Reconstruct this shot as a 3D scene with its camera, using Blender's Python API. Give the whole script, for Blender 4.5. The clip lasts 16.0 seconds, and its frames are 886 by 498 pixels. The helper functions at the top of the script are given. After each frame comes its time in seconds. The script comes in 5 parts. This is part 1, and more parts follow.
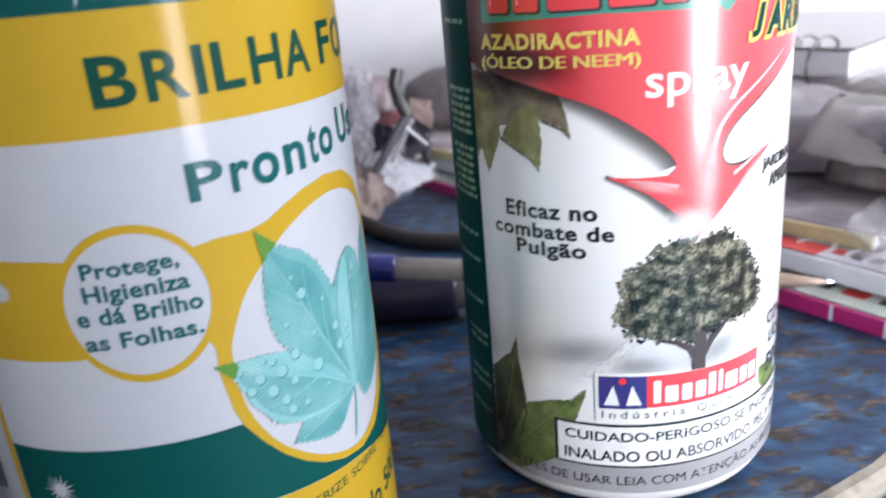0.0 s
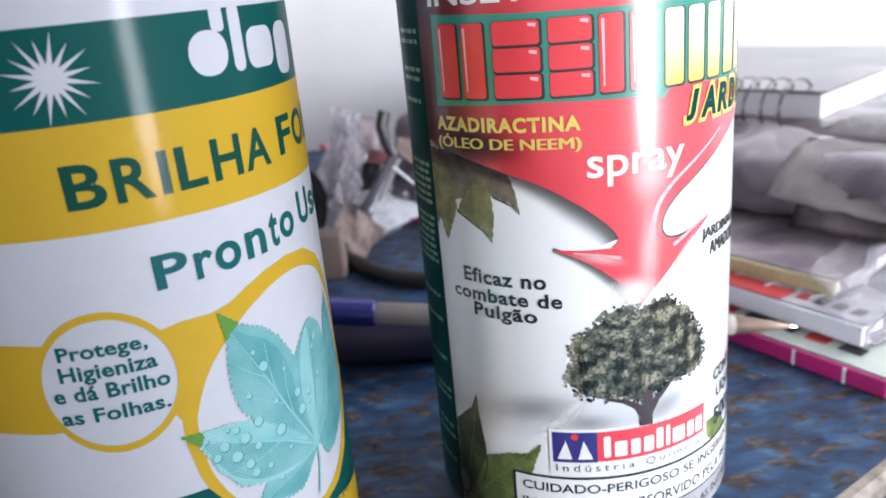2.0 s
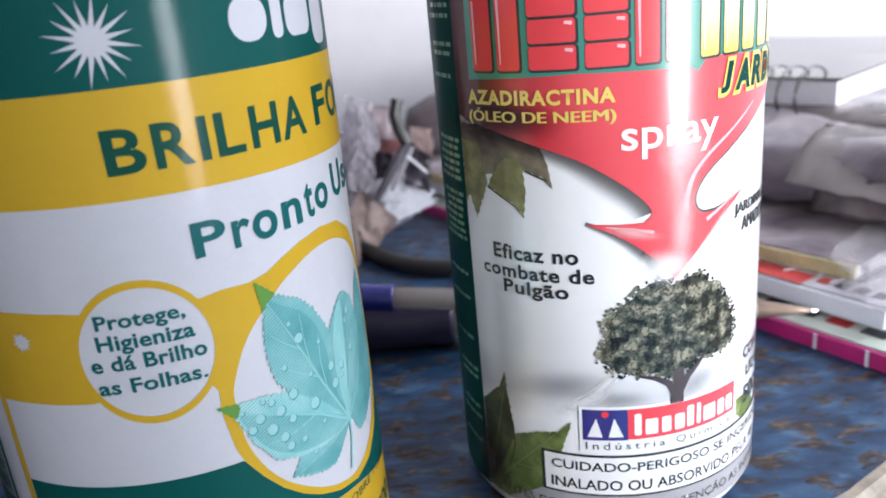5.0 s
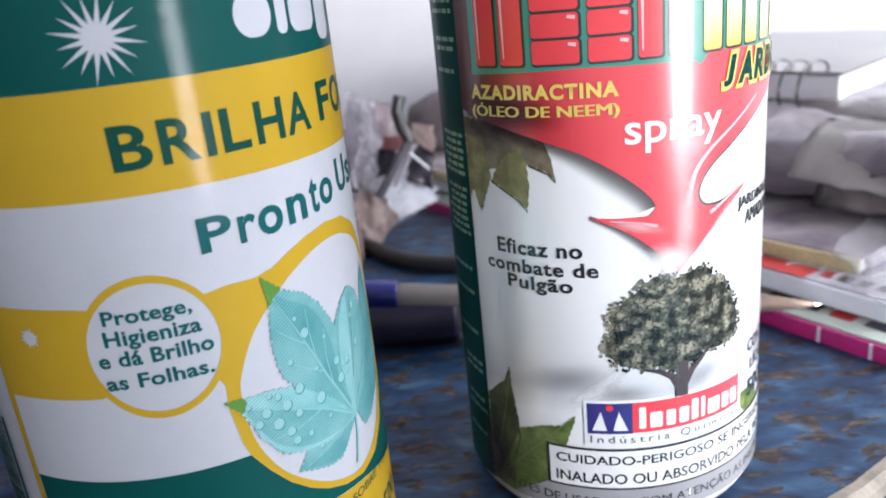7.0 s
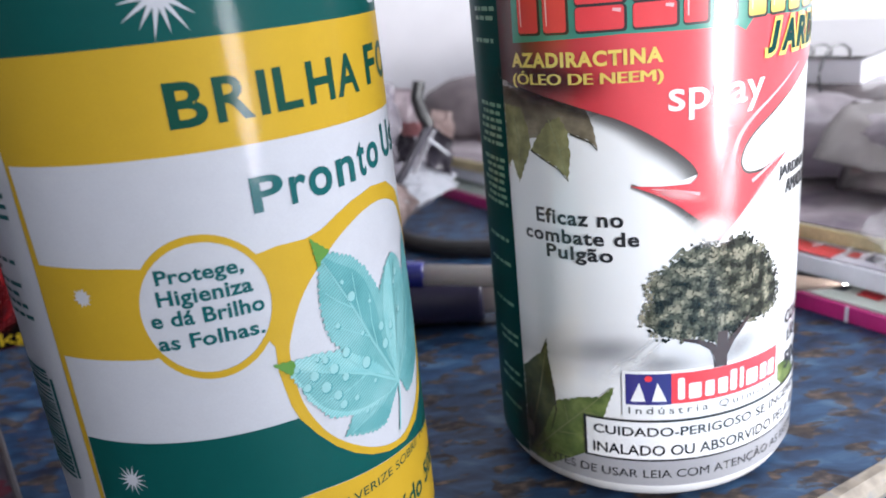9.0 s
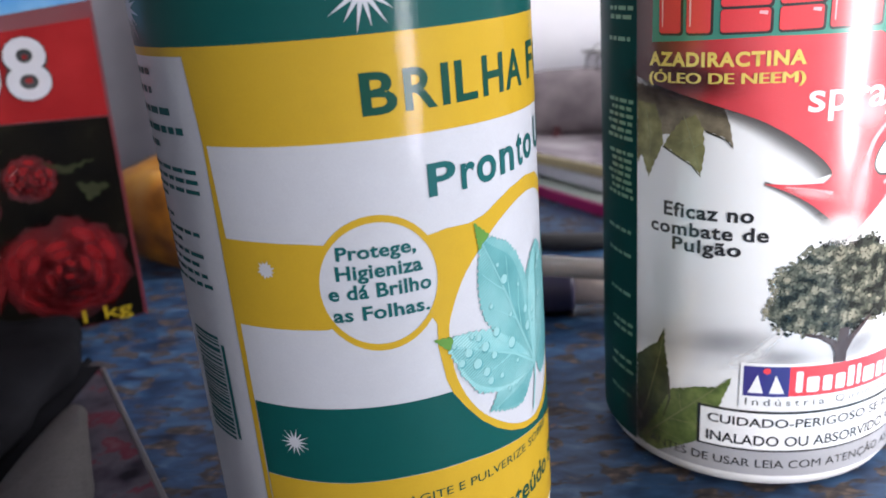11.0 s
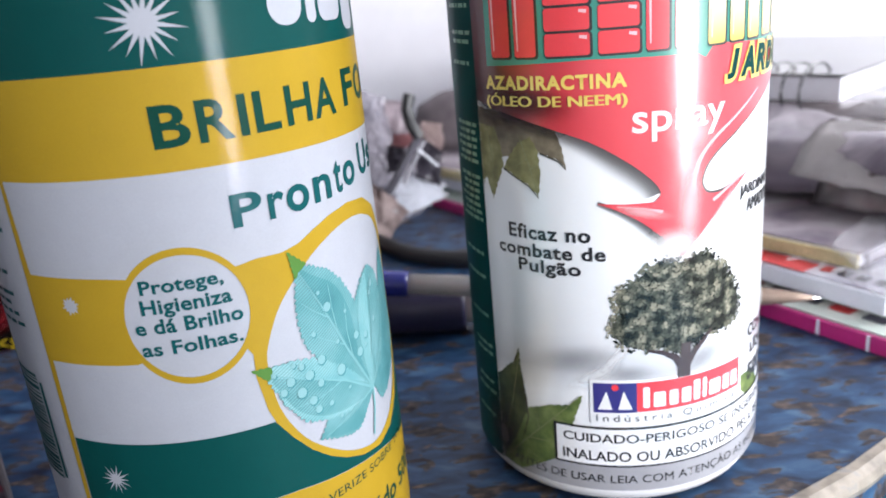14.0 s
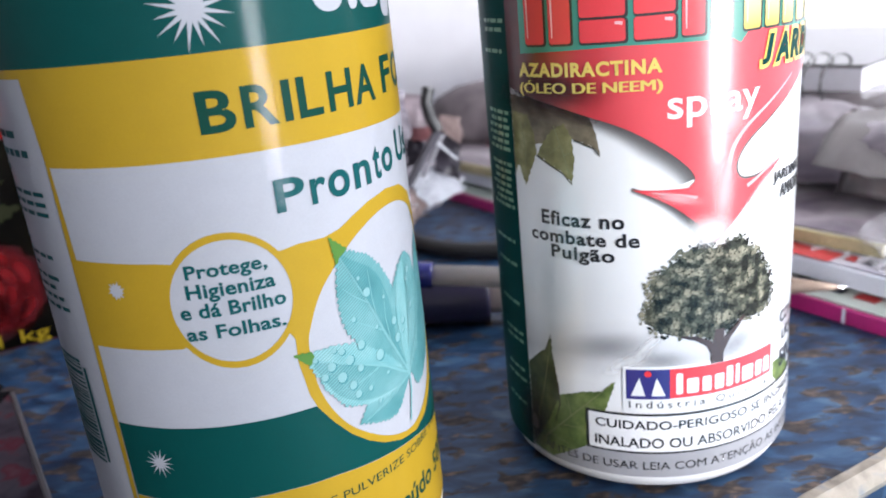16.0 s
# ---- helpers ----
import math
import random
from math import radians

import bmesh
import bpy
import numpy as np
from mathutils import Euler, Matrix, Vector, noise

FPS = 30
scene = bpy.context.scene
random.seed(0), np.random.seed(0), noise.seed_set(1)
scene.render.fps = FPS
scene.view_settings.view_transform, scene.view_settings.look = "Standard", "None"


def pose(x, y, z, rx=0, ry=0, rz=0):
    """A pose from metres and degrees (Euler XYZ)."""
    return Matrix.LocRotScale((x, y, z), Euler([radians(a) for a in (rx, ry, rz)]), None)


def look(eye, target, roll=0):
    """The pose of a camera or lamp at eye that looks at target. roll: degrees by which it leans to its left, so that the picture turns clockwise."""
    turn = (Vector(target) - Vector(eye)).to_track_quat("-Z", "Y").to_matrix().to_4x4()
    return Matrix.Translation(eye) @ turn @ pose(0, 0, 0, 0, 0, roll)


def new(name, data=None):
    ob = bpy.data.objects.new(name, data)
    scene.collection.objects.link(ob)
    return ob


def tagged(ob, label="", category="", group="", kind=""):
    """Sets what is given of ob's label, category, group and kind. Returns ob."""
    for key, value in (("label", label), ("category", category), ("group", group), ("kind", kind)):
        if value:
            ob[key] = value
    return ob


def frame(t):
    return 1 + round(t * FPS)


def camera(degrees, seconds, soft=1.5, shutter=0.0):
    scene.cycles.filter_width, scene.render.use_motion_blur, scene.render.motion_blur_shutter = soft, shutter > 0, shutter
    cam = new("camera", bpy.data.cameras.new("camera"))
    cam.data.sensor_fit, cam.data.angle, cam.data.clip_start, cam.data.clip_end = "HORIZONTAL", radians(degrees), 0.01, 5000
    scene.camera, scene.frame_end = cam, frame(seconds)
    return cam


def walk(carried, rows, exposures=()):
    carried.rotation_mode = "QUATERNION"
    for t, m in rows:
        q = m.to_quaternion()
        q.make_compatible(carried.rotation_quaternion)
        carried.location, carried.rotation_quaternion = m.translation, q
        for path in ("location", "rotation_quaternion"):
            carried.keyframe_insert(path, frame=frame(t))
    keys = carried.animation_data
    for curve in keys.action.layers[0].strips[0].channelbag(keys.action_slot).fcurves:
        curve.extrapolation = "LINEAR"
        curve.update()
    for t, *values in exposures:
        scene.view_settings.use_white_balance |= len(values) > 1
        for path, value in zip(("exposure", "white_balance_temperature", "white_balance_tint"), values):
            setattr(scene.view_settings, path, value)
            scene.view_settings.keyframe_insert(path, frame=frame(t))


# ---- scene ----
cam = camera(58.39, 16.0, soft=1.7, shutter=0.5)
cam.data.dof.use_dof = True
cam.data.dof.focus_distance = 0.140
cam.data.dof.aperture_fstop = 22.0
# seconds, eye in metres, turn in degrees; the table top is z = 0
ROWS = [
    (0, 0.00003, -0.00242, 0.10960, 69.889, 4.923, -1.712),
    (0.5, 0.00902, -0.00364, 0.11584, 70.580, 4.545, -1.555),
    (1, 0.01026, -0.00817, 0.11957, 70.961, 4.753, -1.166),
    (1.5, 0.00849, -0.00888, 0.12016, 70.915, 4.885, -1.266),
    (2, 0.00995, -0.00869, 0.12186, 70.883, 5.199, -1.347),
    (2.5, 0.00738, -0.00893, 0.11960, 70.802, 5.136, -1.289),
    (3, 0.00579, -0.00977, 0.11723, 70.674, 5.187, -1.287),
    (5.3, 0.00362, -0.00896, 0.11792, 70.834, 5.304, -1.378),
    (5.5, 0.00407, -0.00902, 0.11835, 70.735, 5.411, -1.440),
    (6, 0.00387, -0.00949, 0.11953, 70.798, 5.429, -1.462),
    (6.5, 0.00477, -0.00955, 0.12064, 70.907, 5.667, -1.350),
    (7, 0.00320, -0.00962, 0.11737, 70.663, 5.627, -1.310),
    (7.5, 0.00257, -0.00970, 0.11643, 70.558, 5.491, -1.357),
    (8, -0.00050, -0.01024, 0.11451, 70.612, 5.669, -1.246),
    (8.5, -0.00363, -0.01034, 0.11440, 70.604, 5.619, -1.018),
    (9, -0.00435, -0.01127, 0.11278, 70.550, 5.710, -1.034),
    (9.5, -0.01826, -0.01346, 0.11579, 70.617, 5.429, 0.878),
    (9.7, -0.02129, -0.01457, 0.11454, 69.997, 5.106, 1.322),
    (12, -0.02490, -0.01929, 0.11634, 70.605, 4.633, 2.147),
    (12.5, -0.02569, -0.01935, 0.11482, 70.500, 4.748, 2.185),
    (13, -0.01708, -0.01809, 0.11488, 70.586, 4.640, 1.028),
    (13.5, 0.00231, -0.01732, 0.11665, 71.087, 4.753, -0.962),
    (14, 0.00047, -0.01766, 0.11586, 71.037, 5.118, -0.962),
    (14.5, 0.00036, -0.01767, 0.11694, 71.083, 5.196, -0.844),
    (15, -0.00060, -0.01826, 0.11515, 70.956, 5.184, -0.835),
    (15.5, -0.00235, -0.01854, 0.11546, 71.058, 5.412, -0.756),
    (16, -0.00495, -0.01908, 0.11461, 70.914, 5.541, -0.478),
]
EXPOSURES = [(0.0, -0.28, 6500, 8), (0.5, -0.36, 6450, 8), (1.5, -0.38, 6500, 8), (6.5, -0.36, 6500, 8), (9.0, -0.27, 6550, 8), (9.7, -0.22, 6750, 10), (12.5, -0.17, 6700, 10), (13.2, -0.17, 6600, 9), (14.5, -0.2, 6500, 8), (16.0, -0.19, 6500, 8)]
walk(cam, [(t, pose(*r)) for t, *r in ROWS], EXPOSURES)

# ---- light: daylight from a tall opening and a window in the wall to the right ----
world = bpy.data.worlds.new("world")
scene.world = world
world.use_nodes = True
wn = world.node_tree.nodes
sky = wn.new("ShaderNodeTexSky")
sky.sky_type = "NISHITA"
sky.sun_disc = False
sky.sun_elevation = radians(50)
sky.sun_rotation = radians(120)
wn["Background"].inputs["Strength"].default_value = 0.12
world.node_tree.links.new(sky.outputs[0], wn["Background"].inputs["Color"])


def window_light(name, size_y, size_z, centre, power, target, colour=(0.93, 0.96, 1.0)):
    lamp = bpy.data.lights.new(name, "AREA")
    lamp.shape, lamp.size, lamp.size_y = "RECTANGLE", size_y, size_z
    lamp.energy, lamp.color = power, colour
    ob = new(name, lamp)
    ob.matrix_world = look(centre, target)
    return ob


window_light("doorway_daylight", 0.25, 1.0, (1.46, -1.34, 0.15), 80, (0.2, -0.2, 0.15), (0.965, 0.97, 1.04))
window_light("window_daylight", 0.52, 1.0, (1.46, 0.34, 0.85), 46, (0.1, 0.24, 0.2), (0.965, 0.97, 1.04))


# ---- materials ----
def node_mat(name):
    m = bpy.data.materials.new(name)
    m.use_nodes = True
    nt = m.node_tree
    return m, nt, nt.nodes["Principled BSDF"]


def link(nt, a, b):
    nt.links.new(a, b)


def plain(name, col, rough=0.5, metal=0.0, var=0.12, scale=60.0, bump=0.0, spec=0.5, coat=0.0, trans=0.0, alpha=1.0):
    """A surface of one paint or plastic, with grain at two scales."""
    m, nt, b = node_mat(name)
    tc = nt.nodes.new("ShaderNodeTexCoord")
    n1 = nt.nodes.new("ShaderNodeTexNoise")
    n1.inputs["Scale"].default_value = scale
    n1.inputs["Detail"].default_value = 6
    link(nt, tc.outputs["Object"], n1.inputs["Vector"])
    n2 = nt.nodes.new("ShaderNodeTexNoise")
    n2.inputs["Scale"].default_value = scale * 9
    link(nt, tc.outputs["Object"], n2.inputs["Vector"])
    mx = nt.nodes.new("ShaderNodeMath")
    mx.operation = "ADD"
    link(nt, n1.outputs["Fac"], mx.inputs[0])
    link(nt, n2.outputs["Fac"], mx.inputs[1])
    ramp = nt.nodes.new("ShaderNodeMapRange")
    ramp.inputs["From Min"].default_value, ramp.inputs["From Max"].default_value = 0.6, 1.4
    ramp.inputs["To Min"].default_value, ramp.inputs["To Max"].default_value = 1 - var, 1 + var * 0.6
    link(nt, mx.outputs[0], ramp.inputs["Value"])
    hs = nt.nodes.new("ShaderNodeHueSaturation")
    hs.inputs["Color"].default_value = (*col, 1)
    link(nt, ramp.outputs[0], hs.inputs["Value"])
    link(nt, hs.outputs[0], b.inputs["Base Color"])
    b.inputs["Roughness"].default_value, b.inputs["Metallic"].default_value = rough, metal
    b.inputs["Specular IOR Level"].default_value = spec
    b.inputs["Coat Weight"].default_value = coat
    b.inputs["Transmission Weight"].default_value = trans
    b.inputs["Alpha"].default_value = alpha
    if bump:
        bp = nt.nodes.new("ShaderNodeBump")
        bp.inputs["Strength"].default_value = bump
        bp.inputs["Distance"].default_value = 0.0008
        link(nt, n1.outputs["Fac"], bp.inputs["Height"])
        link(nt, bp.outputs[0], b.inputs["Normal"])
    return m


def film_gloss(m, rough, relief):
    """The clear film over the ink: a sharp gloss, broken by fine relief."""
    nt = m.node_tree
    b = nt.nodes["Principled BSDF"]
    b.inputs["Coat Roughness"].default_value = rough
    if not relief:
        b.inputs["Coat IOR"].default_value = 1.62
        return
    tc = nt.nodes.new("ShaderNodeTexCoord")
    grain = nt.nodes.new("ShaderNodeTexNoise")
    grain.inputs["Scale"].default_value, grain.inputs["Detail"].default_value = 2600, 2
    link(nt, tc.outputs["Object"], grain.inputs["Vector"])
    bp = nt.nodes.new("ShaderNodeBump")
    bp.inputs["Strength"].default_value, bp.inputs["Distance"].default_value = 1.0, relief
    link(nt, grain.outputs["Fac"], bp.inputs["Height"])
    link(nt, bp.outputs[0], b.inputs["Coat Normal"])


def printed(name, col, rough=0.17, var=0.05, coat=1.0):
    """Printing ink on a glossy film label."""
    m = plain(name, col, 0.34 if coat > 0.9 else 0.5, var=var, scale=300, spec=0.45 if coat > 0.9 else 0.05, coat=coat)
    film_gloss(m, rough, 0.0 if coat > 0.9 else 0.000024)
    return m


def ramp_mat(name, stops, axis="u", lo=0.0, hi=0.05, rough=0.30, noise_scale=0.0, noise_amt=0.0):
    """Ink that shades from colour to colour across the label (u: round it, v: up it), in metres."""
    m, nt, b = node_mat(name)
    uv = nt.nodes.new("ShaderNodeUVMap")
    uv.uv_map = "print"
    sep = nt.nodes.new("ShaderNodeSeparateXYZ")
    link(nt, uv.outputs[0], sep.inputs[0])
    mr = nt.nodes.new("ShaderNodeMapRange")
    mr.inputs["From Min"].default_value, mr.inputs["From Max"].default_value = lo, hi
    link(nt, sep.outputs["X" if axis == "u" else "Y"], mr.inputs["Value"])
    fac = mr.outputs[0]
    if noise_amt:
        no = nt.nodes.new("ShaderNodeTexNoise")
        no.inputs["Scale"].default_value = noise_scale
        no.inputs["Detail"].default_value = 5
        link(nt, uv.outputs[0], no.inputs["Vector"])
        ma = nt.nodes.new("ShaderNodeMath")
        ma.operation = "MULTIPLY_ADD"
        ma.inputs[1].default_value = noise_amt
        link(nt, no.outputs["Fac"], ma.inputs[0])
        link(nt, fac, ma.inputs[2])
        sb = nt.nodes.new("ShaderNodeMath")
        sb.operation = "SUBTRACT"
        sb.inputs[1].default_value = noise_amt * 0.5
        link(nt, ma.outputs[0], sb.inputs[0])
        fac = sb.outputs[0]
    cr = nt.nodes.new("ShaderNodeValToRGB")
    e = cr.color_ramp.elements
    while len(e) < len(stops):
        e.new(0.5)
    for k, (p, c) in enumerate(stops):
        e[k].position, e[k].color = p, (*c, 1)
    link(nt, fac, cr.inputs[0])
    link(nt, cr.outputs[0], b.inputs["Base Color"])
    b.inputs["Roughness"].default_value = rough
    b.inputs["Specular IOR Level"].default_value = 0.5
    b.inputs["Coat Weight"].default_value = 1.0
    film_gloss(m, 0.17, 0.0)
    return m


def mottled(name, stops, scale, rough=0.14, detail=6, dist=0.0, coords="print", bump=0.0):
    """Picture-like ink: colours scattered by noise."""
    m, nt, b = node_mat(name)
    if coords == "print":
        co = nt.nodes.new("ShaderNodeUVMap")
        co.uv_map = "print"
        vec = co.outputs[0]
    else:
        co = nt.nodes.new("ShaderNodeTexCoord")
        vec = co.outputs["Object"]
    no = nt.nodes.new("ShaderNodeTexNoise")
    no.inputs["Scale"].default_value, no.inputs["Detail"].default_value = scale, detail
    no.inputs["Distortion"].default_value = dist
    link(nt, vec, no.inputs["Vector"])
    cr = nt.nodes.new("ShaderNodeValToRGB")
    e = cr.color_ramp.elements
    while len(e) < len(stops):
        e.new(0.5)
    for k, (p, c) in enumerate(stops):
        e[k].position, e[k].color = p, (*c, 1)
    link(nt, no.outputs["Fac"], cr.inputs[0])
    link(nt, cr.outputs[0], b.inputs["Base Color"])
    b.inputs["Roughness"].default_value = rough
    if bump:
        bp = nt.nodes.new("ShaderNodeBump")
        bp.inputs["Strength"].default_value = bump
        bp.inputs["Distance"].default_value = 0.001
        link(nt, no.outputs["Fac"], bp.inputs["Height"])
        link(nt, bp.outputs[0], b.inputs["Normal"])
    return m


# white and yellow of the left bottle darkened, its shade put into them
SHADED_WHITE = printed("shaded_white_film", (0.295, 0.305, 0.335), 0.07, coat=0.12)
WHITE_PRINT = printed("white_print", (0.86, 0.86, 0.87))
GREEN_PRINT = printed("green_print", (0.002, 0.044, 0.041), 0.07, coat=0.12)
YELLOW_PRINT = printed("yellow_print", (0.295, 0.190, 0.015), 0.07, coat=0.12)
DEEP_GREEN = printed("deep_green", (0.002, 0.034, 0.024), 0.07, coat=0.12)
TEAL_LETTER = printed("teal_letter", (0.004, 0.058, 0.062), 0.07, coat=0.14)
BLACK_PRINT = printed("black_print", (0.018, 0.018, 0.02))
GREY_LETTER = printed("grey_letter", (0.06, 0.065, 0.07))
BRIGHT_RED = printed("bright_red", (0.80, 0.045, 0.058))
PINK_PRINT = printed("pink_print", (0.86, 0.48, 0.50))
PALE_YELLOW = printed("pale_yellow", (0.82, 0.62, 0.13))
CREAM_YELLOW = ramp_mat("cream_yellow", [(0.0, (0.62, 0.48, 0.10)), (0.45, (0.82, 0.78, 0.42)), (1.0, (0.85, 0.84, 0.66))], "v", 0.100, 0.114)
SEA_GREEN = printed("sea_green", (0.03, 0.26, 0.19))
NAVY_PRINT = printed("navy_print", (0.035, 0.03, 0.20))
GREY_PRINT = printed("grey_print", (0.36, 0.36, 0.38))
LABEL_GREY = ramp_mat("label_grey", [(0.0, (0.86, 0.86, 0.87)), (0.26, (0.87, 0.87, 0.88)), (0.33, (0.56, 0.56, 0.58)), (0.42, (0.80, 0.80, 0.81)), (0.6, (0.88, 0.88, 0.88)), (1.0, (0.88, 0.88, 0.88))], "v", 0.004, 0.095, noise_scale=24, noise_amt=0.14)
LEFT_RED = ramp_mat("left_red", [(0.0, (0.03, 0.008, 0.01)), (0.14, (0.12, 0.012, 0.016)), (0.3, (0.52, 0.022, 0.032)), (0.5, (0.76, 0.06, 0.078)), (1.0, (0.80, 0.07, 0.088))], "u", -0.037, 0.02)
TREE_TONES = [mottled("tree_tone", [(0.35, tuple(0.75 * k for k in c)), (0.65, tuple(1.25 * k for k in c))], 600) for c in
              ((0.016, 0.018, 0.015), (0.038, 0.043, 0.034), (0.080, 0.086, 0.066), (0.150, 0.150, 0.112), (0.27, 0.255, 0.19))]
TRUNK_PRINT = printed("trunk_print", (0.040, 0.015, 0.014), var=0.3)


def leaf_ink(name, dark, mid, light):
    """Half-toned ink of the leaf picture: soft blotches under fine slanting lines."""
    m = mottled(name, [(0.30, dark), (0.50, mid), (0.72, light)], 130, detail=4)
    nt = m.node_tree
    b = nt.nodes["Principled BSDF"]
    uvn = nt.nodes.new("ShaderNodeUVMap")
    uvn.uv_map = "print"
    turn = nt.nodes.new("ShaderNodeMapping")
    turn.inputs["Rotation"].default_value = (0, 0, radians(62))
    link(nt, uvn.outputs[0], turn.inputs["Vector"])
    wv = nt.nodes.new("ShaderNodeTexWave")
    wv.inputs["Scale"].default_value, wv.inputs["Distortion"].default_value = 620, 0.6
    link(nt, turn.outputs[0], wv.inputs["Vector"])
    mr = nt.nodes.new("ShaderNodeMapRange")
    mr.inputs["To Min"].default_value, mr.inputs["To Max"].default_value = 0.80, 1.18
    link(nt, wv.outputs["Fac"], mr.inputs["Value"])
    hv = nt.nodes.new("ShaderNodeHueSaturation")
    link(nt, mr.outputs[0], hv.inputs["Value"])
    link(nt, b.inputs["Base Color"].links[0].from_socket, hv.inputs["Color"])
    link(nt, hv.outputs[0], b.inputs["Base Color"])
    b.inputs["Roughness"].default_value, b.inputs["Specular IOR Level"].default_value = 0.5, 0.05
    b.inputs["Coat Weight"].default_value = 0.12
    film_gloss(m, 0.09, 0.000024)
    return m


LEAF_TEAL = leaf_ink("leaf_teal", (0.062, 0.185, 0.195), (0.092, 0.222, 0.232), (0.125, 0.258, 0.27))
LEAF_TEAL_LIGHT = leaf_ink("leaf_teal_light", (0.095, 0.245, 0.26), (0.135, 0.285, 0.295), (0.175, 0.315, 0.325))
LEAF_TEAL_DARK = leaf_ink("leaf_teal_dark", (0.045, 0.152, 0.165), (0.064, 0.188, 0.20), (0.09, 0.22, 0.232))
DROP_PRINT = printed("drop_print", (0.16, 0.30, 0.31), coat=0.12)
DROP_SHADE = printed("drop_shade", (0.05, 0.17, 0.185), coat=0.12)
VEIN_PRINT = printed("vein_print", (0.13, 0.28, 0.29), coat=0.12)
LEAF_OLIVE = mottled("leaf_olive", [(0.3, (0.11, 0.10, 0.036)), (0.5, (0.21, 0.20, 0.075)), (0.7, (0.33, 0.32, 0.15))], 260, 0.34, 8)
LEAF_BROWN = mottled("leaf_brown", [(0.3, (0.07, 0.054, 0.036)), (0.5, (0.165, 0.135, 0.088)), (0.72, (0.28, 0.235, 0.16))], 300, 0.34, 9)
LEAF_GREEN = mottled("leaf_green", [(0.3, (0.045, 0.080, 0.020)), (0.5, (0.12, 0.17, 0.045)), (0.7, (0.25, 0.30, 0.10))], 220, 0.34, 8)
LEAF_SHADY = mottled("leaf_shady", [(0.3, (0.010, 0.022, 0.008)), (0.5, (0.035, 0.055, 0.018)), (0.7, (0.09, 0.11, 0.04))], 220, 0.34, 8)


def soft_ink(name, col, most):
    """Ink that thins out to nothing along the shape's fade."""
    m, nt, b = node_mat(name)
    uvn = nt.nodes.new("ShaderNodeUVMap")
    uvn.uv_map = "fade"
    sepn = nt.nodes.new("ShaderNodeSeparateXYZ")
    link(nt, uvn.outputs[0], sepn.inputs[0])
    fadem = nt.nodes.new("ShaderNodeMapRange")
    fadem.interpolation_type = "SMOOTHSTEP"
    fadem.inputs["To Min"].default_value, fadem.inputs["To Max"].default_value = most, 0.0
    link(nt, sepn.outputs["X"], fadem.inputs["Value"])
    link(nt, fadem.outputs[0], b.inputs["Alpha"])
    b.inputs["Base Color"].default_value = (*col, 1)
    b.inputs["Roughness"].default_value = 0.34
    return m


SHADE_PRINT = soft_ink("shade_print", (0.045, 0.035, 0.032), 0.78)
SMOKE_PRINT = soft_ink("smoke_print", (0.26, 0.26, 0.275), 0.42)
BURST_PRINT = soft_ink("burst_print", (0.90, 0.88, 0.86), 0.8)
BEAM_PRINT = soft_ink("beam_print", (0.88, 0.88, 0.89), 0.6)
ARROW_PALE = soft_ink("arrow_pale", (0.88, 0.50, 0.51), 0.7)
MAROON_PRINT = soft_ink("maroon_print", (0.030, 0.008, 0.010), 0.8)
BOTTLE_WHITE = plain("bottle_white", (0.80, 0.80, 0.80), 0.32, var=0.04, scale=120)

# blue paint, worn to brown metal and primer
TABLE, nt, b = node_mat("table_paint")
tc = nt.nodes.new("ShaderNodeTexCoord")


def tex_noise(nt, vec, scale, detail=6, dist=0.0):
    n = nt.nodes.new("ShaderNodeTexNoise")
    n.inputs["Scale"].default_value, n.inputs["Detail"].default_value = scale, detail
    n.inputs["Distortion"].default_value = dist
    link(nt, vec, n.inputs["Vector"])
    return n.outputs["Fac"]


def ramp(nt, fac, stops):
    cr = nt.nodes.new("ShaderNodeValToRGB")
    e = cr.color_ramp.elements
    while len(e) < len(stops):
        e.new(0.5)
    for k, (p, c) in enumerate(stops):
        e[k].position, e[k].color = p, (*c, 1)
    link(nt, fac, cr.inputs[0])
    return cr.outputs[0]


def mixc(nt, fac, a, c):
    mx = nt.nodes.new("ShaderNodeMix")
    mx.data_type = "RGBA"
    link(nt, fac, mx.inputs["Factor"])
    link(nt, a, mx.inputs["A"])
    link(nt, c, mx.inputs["B"])
    return mx.outputs["Result"]


stretch = nt.nodes.new("ShaderNodeMapping")
stretch.inputs["Scale"].default_value = (1.0, 1.9, 1.0)
stretch.inputs["Rotation"].default_value = (0, 0, 0.35)
link(nt, tc.outputs["Object"], stretch.inputs["Vector"])
blue = ramp(nt, tex_noise(nt, stretch.outputs[0], 95, 10, 0.6), [(0.3, (0.005, 0.012, 0.030)), (0.46, (0.011, 0.034, 0.084)), (0.58, (0.020, 0.060, 0.130)), (0.74, (0.062, 0.120, 0.195))])
rust = ramp(nt, tex_noise(nt, stretch.outputs[0], 260, 6), [(0.3, (0.012, 0.010, 0.010)), (0.52, (0.055, 0.040, 0.032)), (0.72, (0.17, 0.115, 0.080))])
chips = ramp(nt, tex_noise(nt, stretch.outputs[0], 115, 12, 0.5), [(0.53, (0, 0, 0)), (0.585, (0.9, 0.9, 0.9))])
link(nt, mixc(nt, chips, blue, rust), b.inputs["Base Color"])
rg = nt.nodes.new("ShaderNodeMapRange")
rg.inputs["To Min"].default_value, rg.inputs["To Max"].default_value = 0.42, 0.7
link(nt, chips, rg.inputs["Value"])
link(nt, rg.outputs[0], b.inputs["Roughness"])
b.inputs["Specular IOR Level"].default_value = 0.25
